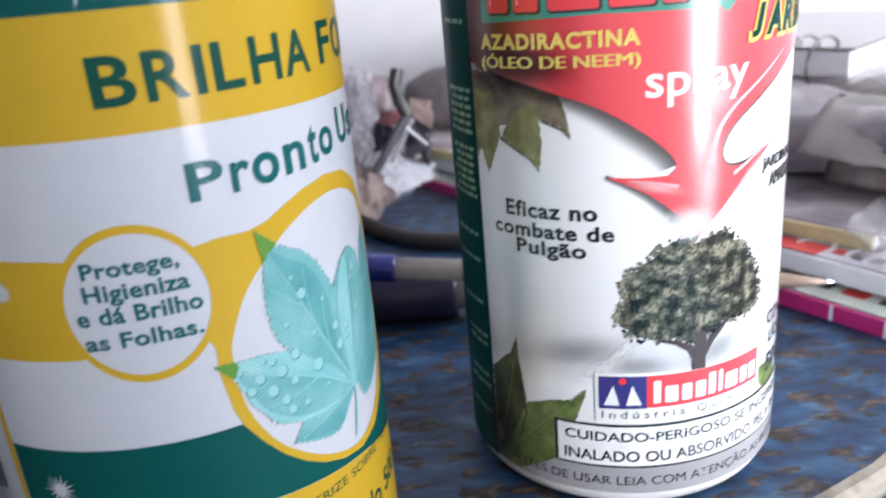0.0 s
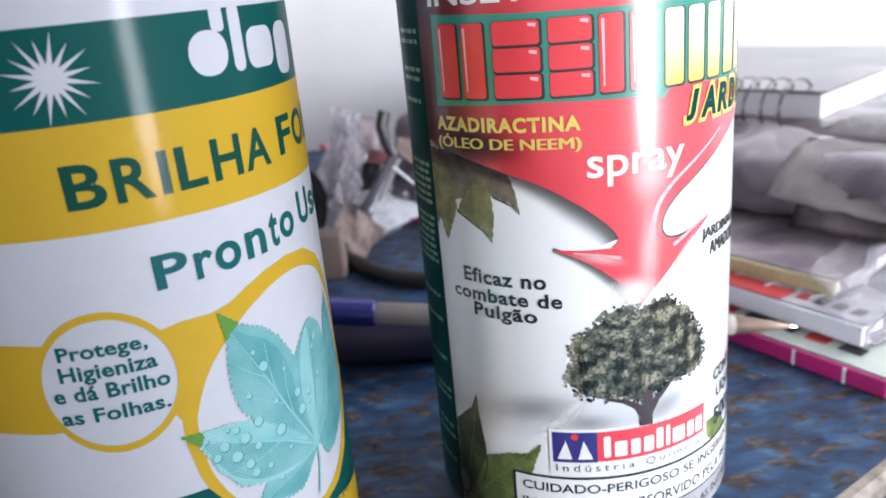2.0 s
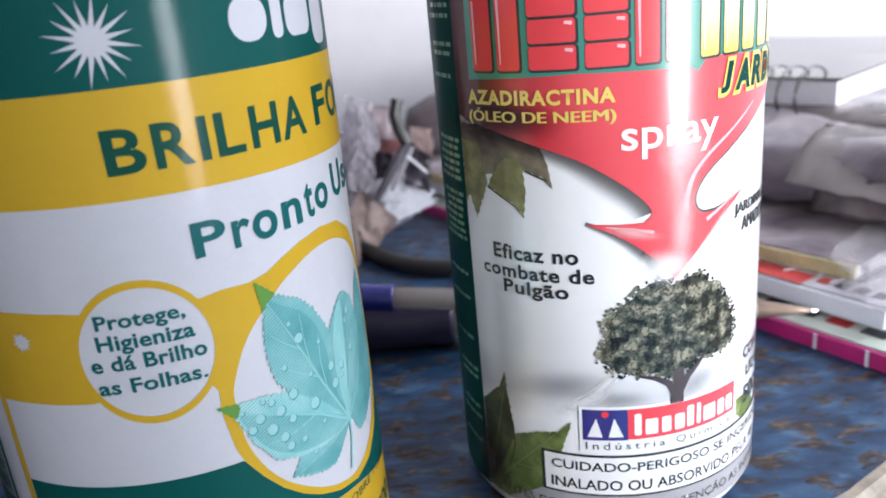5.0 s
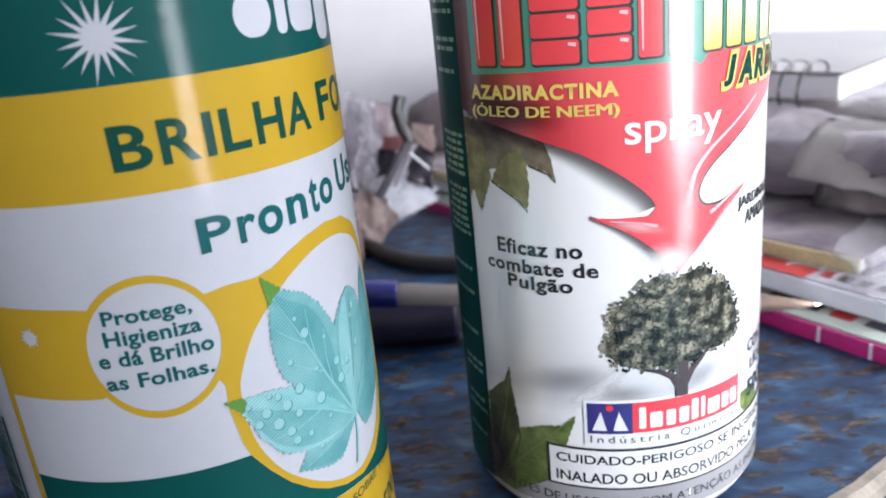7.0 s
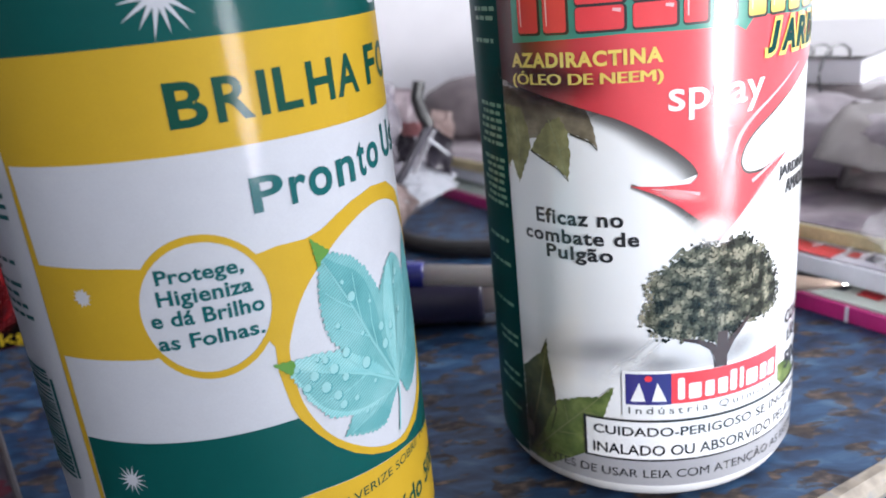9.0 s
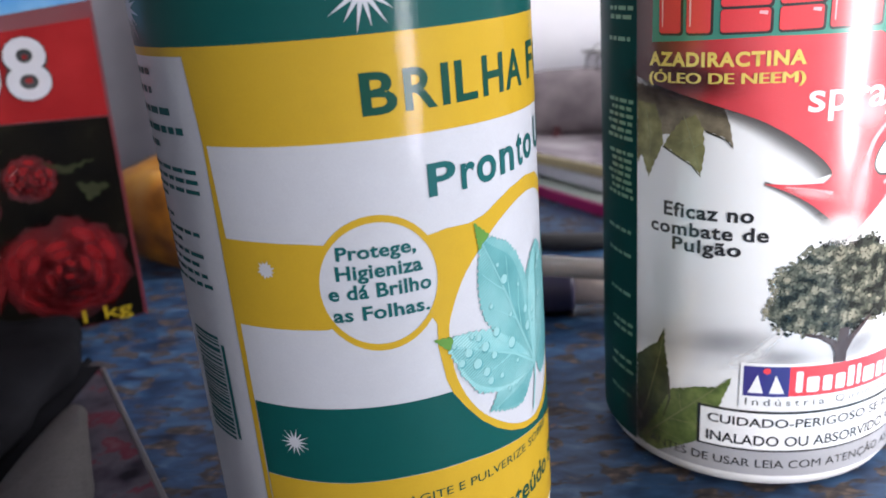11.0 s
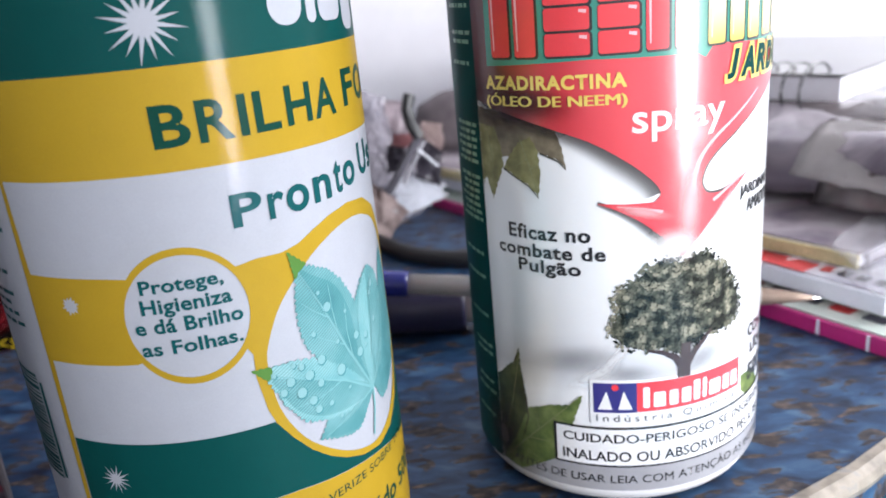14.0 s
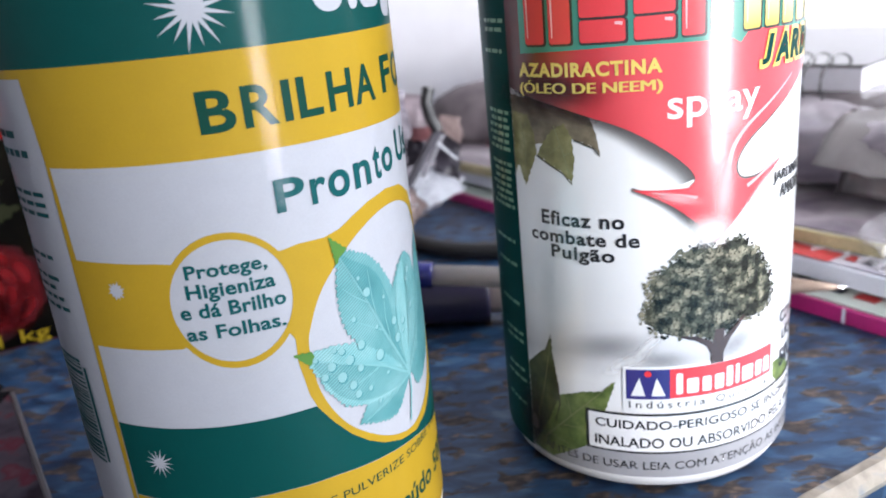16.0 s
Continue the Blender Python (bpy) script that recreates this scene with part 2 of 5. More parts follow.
bp = nt.nodes.new("ShaderNodeBump")
bp.inputs["Strength"].default_value, bp.inputs["Distance"].default_value = 0.35, 0.0006
link(nt, tex_noise(nt, stretch.outputs[0], 90, 7, 0.8), bp.inputs["Height"])
link(nt, bp.outputs[0], b.inputs["Normal"])

CYAN_WOOD = mottled("cyan_wood", [(0.3, (0.05, 0.20, 0.33)), (0.6, (0.12, 0.40, 0.58)), (0.8, (0.25, 0.5, 0.62))], 40, 0.5, coords="object")
WORN_EDGE = mottled("worn_edge", [(0.3, (0.10, 0.085, 0.07)), (0.55, (0.30, 0.26, 0.21)), (0.75, (0.06, 0.12, 0.2))], 120, 0.6, coords="object", bump=0.5)
WALL = plain("wall_paint", (0.80, 0.79, 0.82), 0.7, var=0.06, scale=5, bump=0.15)
# unseen side wall, darkened to cut the light it would bounce
WALL_DARKENED = plain("wall_paint_darkened", (0.26, 0.25, 0.245), 0.8, var=0.2, scale=3, bump=0.15)
# unseen floor, kept dark so it bounces and mirrors little light
FLOOR = plain("floor_darkened", (0.12, 0.118, 0.115), 0.6, var=0.2, scale=4)
# unseen ceiling, toned down to weaken the fill from above
CEILING = plain("ceiling_darkened", (0.36, 0.35, 0.345), 0.8, var=0.05, scale=4)


# ---- geometry helpers ----
def part(name, bm, material, parent=None, label="", smooth=False):
    me = bpy.data.meshes.new(name)
    bm.to_mesh(me)
    bm.free()
    for p in me.polygons:
        p.use_smooth = smooth
    if material:
        me.materials.append(material)
    ob = new(name, me)
    if parent:
        ob.parent = parent
    if label:
        tagged(ob, label)
    return ob


def thing(name, label, category, m=None, group="", kind=""):
    ob = new(name)
    ob.empty_display_size = 0.01
    if m is not None:
        ob.matrix_world = m
        bpy.context.view_layer.update()
    return tagged(ob, label, category, group, kind)


def box_bm(sx, sy, sz, centre=(0, 0, 0), bevel=0.0, segs=2):
    bm = bmesh.new()
    bmesh.ops.create_cube(bm, size=1, matrix=Matrix.Translation(centre) @ Matrix.Diagonal((sx, sy, sz, 1)))
    if bevel:
        bmesh.ops.bevel(bm, geom=bm.edges[:], offset=bevel, segments=segs, profile=0.5, affect="EDGES")
    return bm


def lathe(profile, steps=96, cap=True):
    """A turned shape from (radius, height) pairs."""
    bm = bmesh.new()
    rings = []
    for r, z in profile:
        rings.append([bm.verts.new((r * math.cos(2 * math.pi * k / steps), r * math.sin(2 * math.pi * k / steps), z)) for k in range(steps)])
    for a, c in zip(rings, rings[1:]):
        for k in range(steps):
            bm.faces.new((a[k], a[(k + 1) % steps], c[(k + 1) % steps], c[k]))
    if cap:
        bm.faces.new(rings[0][::-1])
        bm.faces.new(rings[-1])
    return bm


def tube(points, radius, steps=10, taper=None):
    """A round rod through the points."""
    bm = bmesh.new()
    pts = [Vector(p) for p in points]
    rings = []
    for i, p in enumerate(pts):
        d = (pts[min(i + 1, len(pts) - 1)] - pts[max(i - 1, 0)]).normalized()
        a = d.orthogonal().normalized() if abs(d.z) > 0.95 else d.cross(Vector((0, 0, 1))).normalized()
        c = d.cross(a)
        r = radius if taper is None else taper[i]
        rings.append([bm.verts.new(p + r * (math.cos(2 * math.pi * k / steps) * a + math.sin(2 * math.pi * k / steps) * c)) for k in range(steps)])
    for q, s in zip(rings, rings[1:]):
        for k in range(steps):
            bm.faces.new((q[k], q[(k + 1) % steps], s[(k + 1) % steps], s[k]))
    bm.faces.new(rings[0][::-1])
    bm.faces.new(rings[-1])
    bmesh.ops.recalc_face_normals(bm, faces=bm.faces[:])
    return bm


def spline(points, n=8):
    """A smooth line through the points."""
    p = [Vector(q) for q in points]
    out = []
    for i in range(len(p) - 1):
        a, c, d, e = p[max(i - 1, 0)], p[i], p[i + 1], p[min(i + 2, len(p) - 1)]
        for k in range(n):
            t = k / n
            out.append(0.5 * (2 * c + (d - a) * t + (2 * a - 5 * c + 4 * d - e) * t * t + (3 * c - a - 3 * d + e) * t ** 3))
    out.append(p[-1])
    return out


def smooth2(points, n=6, closed=False):
    p = [Vector((x, y, 0)) for x, y in points]
    if closed:
        p = [p[-1]] + p + [p[0], p[1]]
        q = spline(p, n)
        q = q[n:-n - 1]
    else:
        q = spline(p, n)
    return [(v.x, v.y) for v in q]


def filled(loops):
    """A flat filled shape in (u, v) from closed outlines; inner ones are holes."""
    bm = bmesh.new()
    edges = []
    for lp in loops:
        vs = [bm.verts.new((x, y, 0)) for x, y in lp]
        for a, c in zip(vs, vs[1:] + vs[:1]):
            edges.append(bm.edges.new((a, c)))
    bmesh.ops.triangle_fill(bm, use_beauty=True, use_dissolve=False, edges=edges, normal=(0, 0, 1))
    return bm


def letters(text, width=None, height=None, bold=0.0, align=(0, 0), slant=0.0, spacing=1.0):
    """The text as a flat shape, scaled to a width and height, its lower left corner at align."""
    cu = bpy.data.curves.new("lettering", "FONT")
    cu.body, cu.size, cu.offset, cu.shear, cu.space_character = text, 1.0, bold, slant, spacing
    cu.resolution_u = 4
    if "M" in text and bold < 0.05:
        cu.offset = 0.0
    tmp = bpy.data.objects.new("lettering", cu)
    scene.collection.objects.link(tmp)
    dg = bpy.context.evaluated_depsgraph_get()
    me = bpy.data.meshes.new_from_object(tmp.evaluated_get(dg))
    bpy.data.objects.remove(tmp)
    bpy.data.curves.remove(cu)
    bm = bmesh.new()
    bm.from_mesh(me)
    bpy.data.meshes.remove(me)
    xs = [v.co.x for v in bm.verts]
    ys = [v.co.y for v in bm.verts]
    x0, y0, w, h = min(xs), min(ys), max(xs) - min(xs), max(ys) - min(ys)
    sx = width / w if width else height / h
    sy = height / h if height else sx
    for v in bm.verts:
        v.co = Vector(((v.co.x - x0) * sx + align[0], (v.co.y - y0) * sy + align[1], 0))
    return bm


def merged(bms):
    out = bmesh.new()
    for x in bms:
        me = bpy.data.meshes.new("tmp")
        x.to_mesh(me)
        x.free()
        out.from_mesh(me)
        bpy.data.meshes.remove(me)
    return out


MM = 0.001


def wrapped(bm, radius, layer, step=0.0013, warp=None):
    """Bends a flat (u, v) shape round an upright axis, a little off the bottle. u = 0 faces -y."""
    us = [v.co.x for v in bm.verts]
    lo, hi = min(us), max(us)
    k = math.floor(lo / step) + 1
    while k * step < hi:
        bmesh.ops.bisect_plane(bm, geom=bm.verts[:] + bm.edges[:] + bm.faces[:], dist=1e-7, plane_co=(k * step, 0, 0), plane_no=(1, 0, 0))
        k += 1
    uvl = bm.loops.layers.uv.new("print")
    for f in bm.faces:
        for lp in f.loops:
            lp[uvl].uv = (lp.vert.co.x, lp.vert.co.y)
    r = radius + layer
    for v in bm.verts:
        u, w = v.co.x, v.co.y
        if warp:
            u, w = warp(u, w)
        th = u / radius - math.pi / 2
        v.co = Vector((r * math.cos(th), r * math.sin(th), w))
    for f in bm.faces:
        if f.normal.dot(Vector((f.calc_center_median().x, f.calc_center_median().y, 0))) < 0:
            f.normal_flip()
    return bm


def mm(points):
    return [(x * MM, y * MM) for x, y in points]


def rect(u0, v0, u1, v1):
    return mm([(u0, v0), (u1, v0), (u1, v1), (u0, v1)])


def ellipse(cu, cv, ru, rv, n=48, a0=0.0):
    return mm([(cu + ru * math.cos(a0 + 2 * math.pi * k / n), cv + rv * math.sin(a0 + 2 * math.pi * k / n)) for k in range(n)])


def starburst(cu, cv, r, inner, rays):
    p = []
    for k in range(rays * 2):
        q = (r * (1.0 if k % 4 == 0 else 0.86)) if k % 2 == 0 else inner
        a = math.pi * (k + 1.05) / rays
        p.append((cu + q * math.sin(a), cv + q * math.cos(a)))
    return mm(p)


def serrated(points, tooth, seed, per=1.1):
    """A leaf's outline with small teeth, in mm."""
    rnd = random.Random(seed)
    out = []
    n = len(points)
    for i in range(n):
        a, c = Vector(points[i]), Vector(points[(i + 1) % n])
        d = c - a
        m = max(1, int(d.length / per))
        nrm = Vector((d.y, -d.x)).normalized()
        for k in range(m):
            q = a + d * (k / m)
            if k:
                q += nrm * tooth * (rnd.uniform(0.3, 1.0) if k % 2 else -rnd.uniform(0.1, 0.5))
            out.append((q.x, q.y))
    return mm(out)


def slab_outline(u0, v0, u1, v1, r, n=5):
    """A rectangle with rounded corners, in mm."""
    p = []
    for cx, cy, a0 in ((u1 - r, v1 - r, 0), (u0 + r, v1 - r, 90), (u0 + r, v0 + r, 180), (u1 - r, v0 + r, 270)):
        p += [(cx + r * math.cos(radians(a0 + 90 * k / n)), cy + r * math.sin(radians(a0 + 90 * k / n))) for k in range(n + 1)]
    return mm(p)


def fading(points, w0, w1, over=0.5):
    """A strip beside a line, in mm, w0 to w1 wide to its right; its fade runs from 0 at the line to 1 outside."""
    p = [Vector(q) for q in points]
    bm = bmesh.new()
    fade = bm.loops.layers.uv.new("fade")
    rows = []
    for i, q in enumerate(p):
        d = (p[min(i + 1, len(p) - 1)] - p[max(i - 1, 0)]).normalized()
        n = Vector((d.y, -d.x))
        w = w0 + (w1 - w0) * min(1.0, 1.6 * i / (len(p) - 1))
        sgn = 1 if w > 0 else -1
        rows.append([bm.verts.new(((q + n * (w * k / 3 - sgn * over * (k == 0))) * MM).to_3d()) for k in range(4)])
    for a, c in zip(rows, rows[1:]):
        for k in range(3):
            f = bm.faces.new((a[k], a[k + 1], c[k + 1], c[k]))
            for lp, v in zip(f.loops, (k, k + 1, k + 1, k)):
                lp[fade].uv = (v / 3, 0)
    return bm


def soft_disc(cu, cv, ru, rv, turn=0.0, n=28, rings=6):
    """An oval, in mm, whose fade runs from 0 at its middle to 1 at its rim."""
    bm = bmesh.new()
    fade = bm.loops.layers.uv.new("fade")
    ca, sa = math.cos(radians(turn)), math.sin(radians(turn))

    def at(k, j):
        x, y = ru * k / rings * math.cos(2 * math.pi * j / n), rv * k / rings * math.sin(2 * math.pi * j / n)
        return bm.verts.new(((cu + x * ca - y * sa) * MM, (cv + x * sa + y * ca) * MM, 0))

    grid = [[at(k, j) for j in range(n)] for k in range(1, rings + 1)]
    mid = at(0, 0)
    for j in range(n):
        i = (j + 1) % n
        f = bm.faces.new((mid, grid[0][j], grid[0][i]))
        for lp, q in zip(f.loops, (0, 1, 1)):
            lp[fade].uv = (q / rings, 0)
        for k in range(rings - 1):
            f = bm.faces.new((grid[k][j], grid[k + 1][j], grid[k + 1][i], grid[k][i]))
            for lp, q in zip(f.loops, (k + 1, k + 2, k + 2, k + 1)):
                lp[fade].uv = (q / rings, 0)
    return bm


def inside(x, y, poly):
    hit = False
    for (x0, y0), (x1, y1) in zip(poly, poly[1:] + poly[:1]):
        if (y0 > y) != (y1 > y) and x < (x1 - x0) * (y - y0) / (y1 - y0) + x0:
            hit = not hit
    return hit


def stroke(points, w0, w1=None):
    """A flat line of some width through the points, in mm."""
    p = [Vector(q) for q in points]
    w1 = w0 if w1 is None else w1
    left, right = [], []
    for i, q in enumerate(p):
        d = (p[min(i + 1, len(p) - 1)] - p[max(i - 1, 0)]).normalized()
        n = Vector((-d.y, d.x))
        w = (w0 + (w1 - w0) * i / (len(p) - 1)) / 2
        left.append(q + n * w)
        right.append(q - n * w)
    return mm([(v.x, v.y) for v in left + right[::-1]])


# ---- the room ----
def room():
    x0, x1, y0, y1, z0, z1 = -1.6, 1.5, -2.2, 0.62, -0.76, 1.9
    t = 0.12
    tagged(part("floor", box_bm(x1 - x0 + 2 * t, y1 - y0 + 2 * t, t, ((x0 + x1) / 2, (y0 + y1) / 2, z0 - t / 2)), FLOOR), "unseen dark grey floor, toned to cut bounced light", "floor", kind="structure")
    tagged(part("ceiling", box_bm(x1 - x0 + 2 * t, y1 - y0 + 2 * t, t, ((x0 + x1) / 2, (y0 + y1) / 2, z1 + t / 2)), CEILING), "unseen dull grey ceiling, toned to cut bounced light", "ceiling", kind="structure")
    tagged(part("wall_north", box_bm(x1 - x0 + 2 * t, t, z1 - z0, ((x0 + x1) / 2, y1 + t / 2, (z0 + z1) / 2)), WALL), "white painted plaster wall behind the table", "wall", kind="structure")
    # unseen wall behind the eye, left white to bounce light forward
    tagged(part("wall_south", box_bm(x1 - x0 + 2 * t, t, z1 - z0, ((x0 + x1) / 2, y0 - t / 2, (z0 + z1) / 2)), WALL), "white painted plaster wall", "wall", kind="structure")
    tagged(part("wall_west", box_bm(t, y1 - y0, z1 - z0, (x0 - t / 2, (y0 + y1) / 2, (z0 + z1) / 2)), WALL_DARKENED), "unseen side wall, darkened to cut bounced light", "wall", kind="structure")
    # the wall with the doorway and the window
    piers = []
    for a, c, lo, hi in ((y0, -1.66, z0, z1), (-1.66, -1.06, 0.72, z1), (-1.06, 0.06, z0, z1), (0.06, 0.61, z0, 0.34), (0.06, 0.61, 1.36, z1), (0.61, y1, z0, z1)):
        piers.append(box_bm(t, c - a, hi - lo, (x1 + t / 2, (a + c) / 2, (lo + hi) / 2)))
    tagged(part("wall_east", merged(piers), WALL), "white painted wall with a doorway and window", "wall", kind="structure")


room()


# ---- the table ----
def table():
    tb = thing("table", "blue painted table with chipped and worn paint", "table")
    # top with a cut near corner: outline in plan
    out = [(-1.0, 0.61), (1.0, 0.61), (1.0, 0.30), (0.1216, 0.1610), (0.0885, 0.1383), (0.0648, 0.1254), (0.02, 0.095), (-0.02, 0.03), (-0.03, -0.25), (-1.0, -0.25)]
    bm = bmesh.new()
    top = [bm.verts.new((x, y, 0)) for x, y in out]
    f = bm.faces.new(top)
    r = bmesh.ops.extrude_face_region(bm, geom=[f])
    for v in [e for e in r["geom"] if isinstance(e, bmesh.types.BMVert)]:
        v.co.z -= 0.016
    bmesh.ops.recalc_face_normals(bm, faces=bm.faces[:])
    part("tabletop", bm, TABLE, tb)
    part("edge_strip", tube([(x, y, -0.003) for x, y in out[3:8]], 0.0035), WORN_EDGE, tb, "bare worn edge of the top")
    for k in range(6):
        part("board", box_bm(0.028, 0.5, 0.012, (0.04 + 0.03 * k, 0.0, -0.045), 0.001, 1), CYAN_WOOD, tb, "light blue painted board")
    for x, y in ((-0.95, -0.2), (-0.95, 0.55), (0.9, 0.55), (0.0, -0.2)):
        part("leg", box_bm(0.05, 0.05, 0.745, (x, y, -0.39), 0.003), TABLE, tb)
    return tb


table()


# ---- the bottles ----
def bottle_body(parent, R, top):
    body = [(R - 0.006, 0.0), (R - 0.0032, 0.0004), (R - 0.0014, 0.0016), (R - 0.0004, 0.0034), (R, 0.0058), (R, top), (R - 0.001, top + 0.004), (R - 0.004, top + 0.009),
            (R - 0.010, top + 0.015), (R - 0.017, top + 0.020), (0.0135, top + 0.025), (0.0125, top + 0.028), (0.0125, top + 0.034)]
    ob = part("body", lathe(body, 128), BOTTLE_WHITE, parent, "white plastic bottle body", smooth=True)
    cap = lathe([(0.0140, top + 0.030), (0.0145, top + 0.031), (0.0145, top + 0.049), (0.0135, top + 0.050)], 48)
    part("cap", cap, BOTTLE_WHITE, parent, "white screw cap", smooth=False)
    return ob


def ink(name, bm, mat, parent, R, level, label="", warp=None):
    return part(name, wrapped(bm, R, 0.00015 + 0.00006 * level, warp=warp), mat, parent, label, smooth=True)


def leaf_shine_bottle():
    R = 0.03516
    bt = thing("bottle", "white bottle of leaf shine, green and yellow label", "bottle", pose(-0.04949, 0.13130, 0), "spray bottles")
    bottle_body(bt, R, 0.138)
    lab = ink("label", filled([rect(-60, 8, 70, 132)]), SHADED_WHITE, bt, R, 0, "glossy white film label")
    I = lambda n, bm, m, lv, lb="": ink(n, bm, m, lab, R, lv, lb)
    # bands
    I("green_band", filled([rect(-60, 107.4, 70, 120.2)]), GREEN_PRINT, 1)
    band = mm([(-60, 107.4), (-60, 106.1), (-19.9, 106.0), (-18.7, 92.6), (-18.7, 20), (-18, 8), (-17.3, 8), (-17.6, 33.3), (-17.5, 47.8), (-17.5, 62.4)] +
              [(-10, 62.3), (-1.5, 62.2)] +
              [(7.7 + 10.4 * math.cos(math.radians(a)), 69.2 + 11.5 * math.sin(math.radians(a))) for a in range(216, 321, 8)] +
              [(16.4, 60.5), (16.2, 56.4), (17.2, 49.8), (18.2, 47.0), (20.6, 43.2), (23.6, 39.4), (27, 36.3), (30.5, 34.0), (35, 32.0), (40.4, 30.9), (46, 32), (52, 36), (57, 44), (59.5, 54)] +
              [(59, 62), (56, 70), (51.5, 76.4), (46, 79.4), (40, 80.2), (34.4, 79.5), (30.4, 78.2), (27.2, 76.8), (24, 76.2), (19.5, 76.4), (16.6, 76.0)] +
              [(7.7 + 10.4 * math.cos(math.radians(a)), 69.2 + 11.5 * math.sin(math.radians(a))) for a in range(36, 145, 8)] +
              [(-3, 76.9), (-9.2, 77.2), (-17.3, 77.5), (-17.9, 92.5), (2.7, 92.3), (20, 92.1), (46, 91.6), (70, 91), (70, 107.4)])
    ring = ellipse(7.7, 69.2, 9.5, 10.3)
    oval = mm(smooth2([(18.4, 57.6), (19.3, 62.0), (22.5, 68.0), (28.3, 73.3), (33, 75.8), (37.2, 77.0), (41.5, 77.2), (46, 76.2), (51, 73.4), (55, 67), (57, 58), (56, 49), (52, 40.5), (46.8, 35.2), (40.4, 32.6), (34.5, 33.6), (28.6, 36.8), (22.8, 42.2), (19.2, 49.6)], 4, True))
    I("yellow_band", filled([band, ring, oval]), YELLOW_PRINT, 1)
    low = [(-17.3, 47.9), (-17.3, 33.3), (-0.6, 33.0), (10, 33.1), (20, 32.7), (30, 31.4), (40, 29.9), (50, 27.7), (60, 25), (70, 22), (70, 47.5), (59, 47.6)]
    rim = [(57, 44), (52, 36), (46, 32), (40.4, 30.9), (35, 32.0), (30.5, 34.0), (27, 36.3), (23.6, 39.4), (20.6, 43.2), (18.0, 47.3)]
    I("green_foot_band", filled([mm(low + rim)]), GREEN_PRINT, 1)
    I("yellow_foot_band", filled([mm([(-17.3, 33.2), (-17.3, 8), (70, 8), (70, 21.9), (60, 24.9), (50, 27.6), (40, 29.8), (30, 31.3), (20, 32.6), (10, 33.0), (-0.6, 32.9)])]), YELLOW_PRINT, 1)
    # stars
    I("star", filled([starburst(9.8, 113.6, 6.2, 1.9, 16)]), SHADED_WHITE, 2)
    I("star", filled([starburst(-36.5, 113.4, 6.0, 2.0, 16)]), SHADED_WHITE, 2)
    I("star", filled([starburst(-10.3, 40.8, 3.0, 0.9, 14)]), SHADED_WHITE, 2)
    I("star", filled([starburst(-10.4, 72.6, 1.7, 1.0, 12)]), SHADED_WHITE, 2)
    # the maker's mark in the green band, as plain rounded shapes
    mark = [slab_outline(28.2, 111.0, 35.0, 117.4, 3.0), slab_outline(32.6, 117.0, 35.0, 121.0, 0.8), slab_outline(36.0, 110.9, 38.4, 120.6, 1.1), slab_outline(39.2, 110.8, 46.4, 117.0, 2.0), slab_outline(47.4, 108.8, 53.6, 117.2, 2.2)]
    I("maker_mark", merged([filled([m]) for m in mark]), SHADED_WHITE, 2, "white maker's mark")
    # words
    for ch, u0, u1 in (("B", 8.0, 13.4), ("R", 14.5, 19.8), ("I", 20.7, 22.1), ("L", 23.2, 27.6), ("H", 28.8, 34.1), ("A", 34.8, 40.6), ("F", 43.5, 48.2), ("O", 49.2, 55.6), ("L", 56.6, 60.6), ("H", 61.6, 66.8)):
        I("letter", letters(ch, (u1 - u0) * MM, 6.3 * MM, 0.024, (u0 * MM, (95.8 + (u0 > 40) * 0.5) * MM)), DEEP_GREEN, 2)
    for ch, u0, u1, v0, v1 in (("P", 17.0, 22.0, 82.0, 87.3), ("r", 23.0, 25.9, 82.0, 86.2), ("o", 26.3, 30.8, 82.0, 86.5), ("n", 31.9, 36.1, 82.3, 86.7), ("t", 37.2, 39.4, 82.4, 88.2), ("o", 40.0, 44.2, 82.8, 87.2), ("U", 46.4, 51.2, 83.2, 89.2), ("s", 52.2, 56.0, 83.2, 87.4), ("o", 57.0, 61.4, 83.2, 87.6)):
        I("letter", letters(ch, (u1 - u0) * MM, (v1 - v0) * MM, 0.022, (u0 * MM, v0 * MM)), TEAL_LETTER, 2)
    for text, u0, u1, v0, h in (("Protege,", 1.4, 14.0, 73.1, 3.0), ("Higieniza", 1.0, 14.8, 69.7, 3.2), ("e dá Brilho", -0.5, 16.0, 67.1, 2.5), ("as Folhas.", -0.2, 15.4, 63.4, 2.4)):
        I("lettering", letters(text, (u1 - u0) * MM, h * MM, 0.026, (u0 * MM, v0 * MM), spacing=1.05), TEAL_LETTER, 2)
    I("lettering", letters("AGITE E PULVERIZE SOBRE TODA A PLANTA", 62 * MM, 1.7 * MM, 0.0, (8.1 * MM, 27.2 * MM)), DEEP_GREEN, 2)
    I("lettering", letters("Conteúdo 500 ml", 42 * MM, 4.6 * MM, 0.02, (20.5 * MM, 16.6 * MM)), DEEP_GREEN, 2)
    # small unreadable print of the side panel, and its bar code
    rnd = random.Random(4)
    bars = []
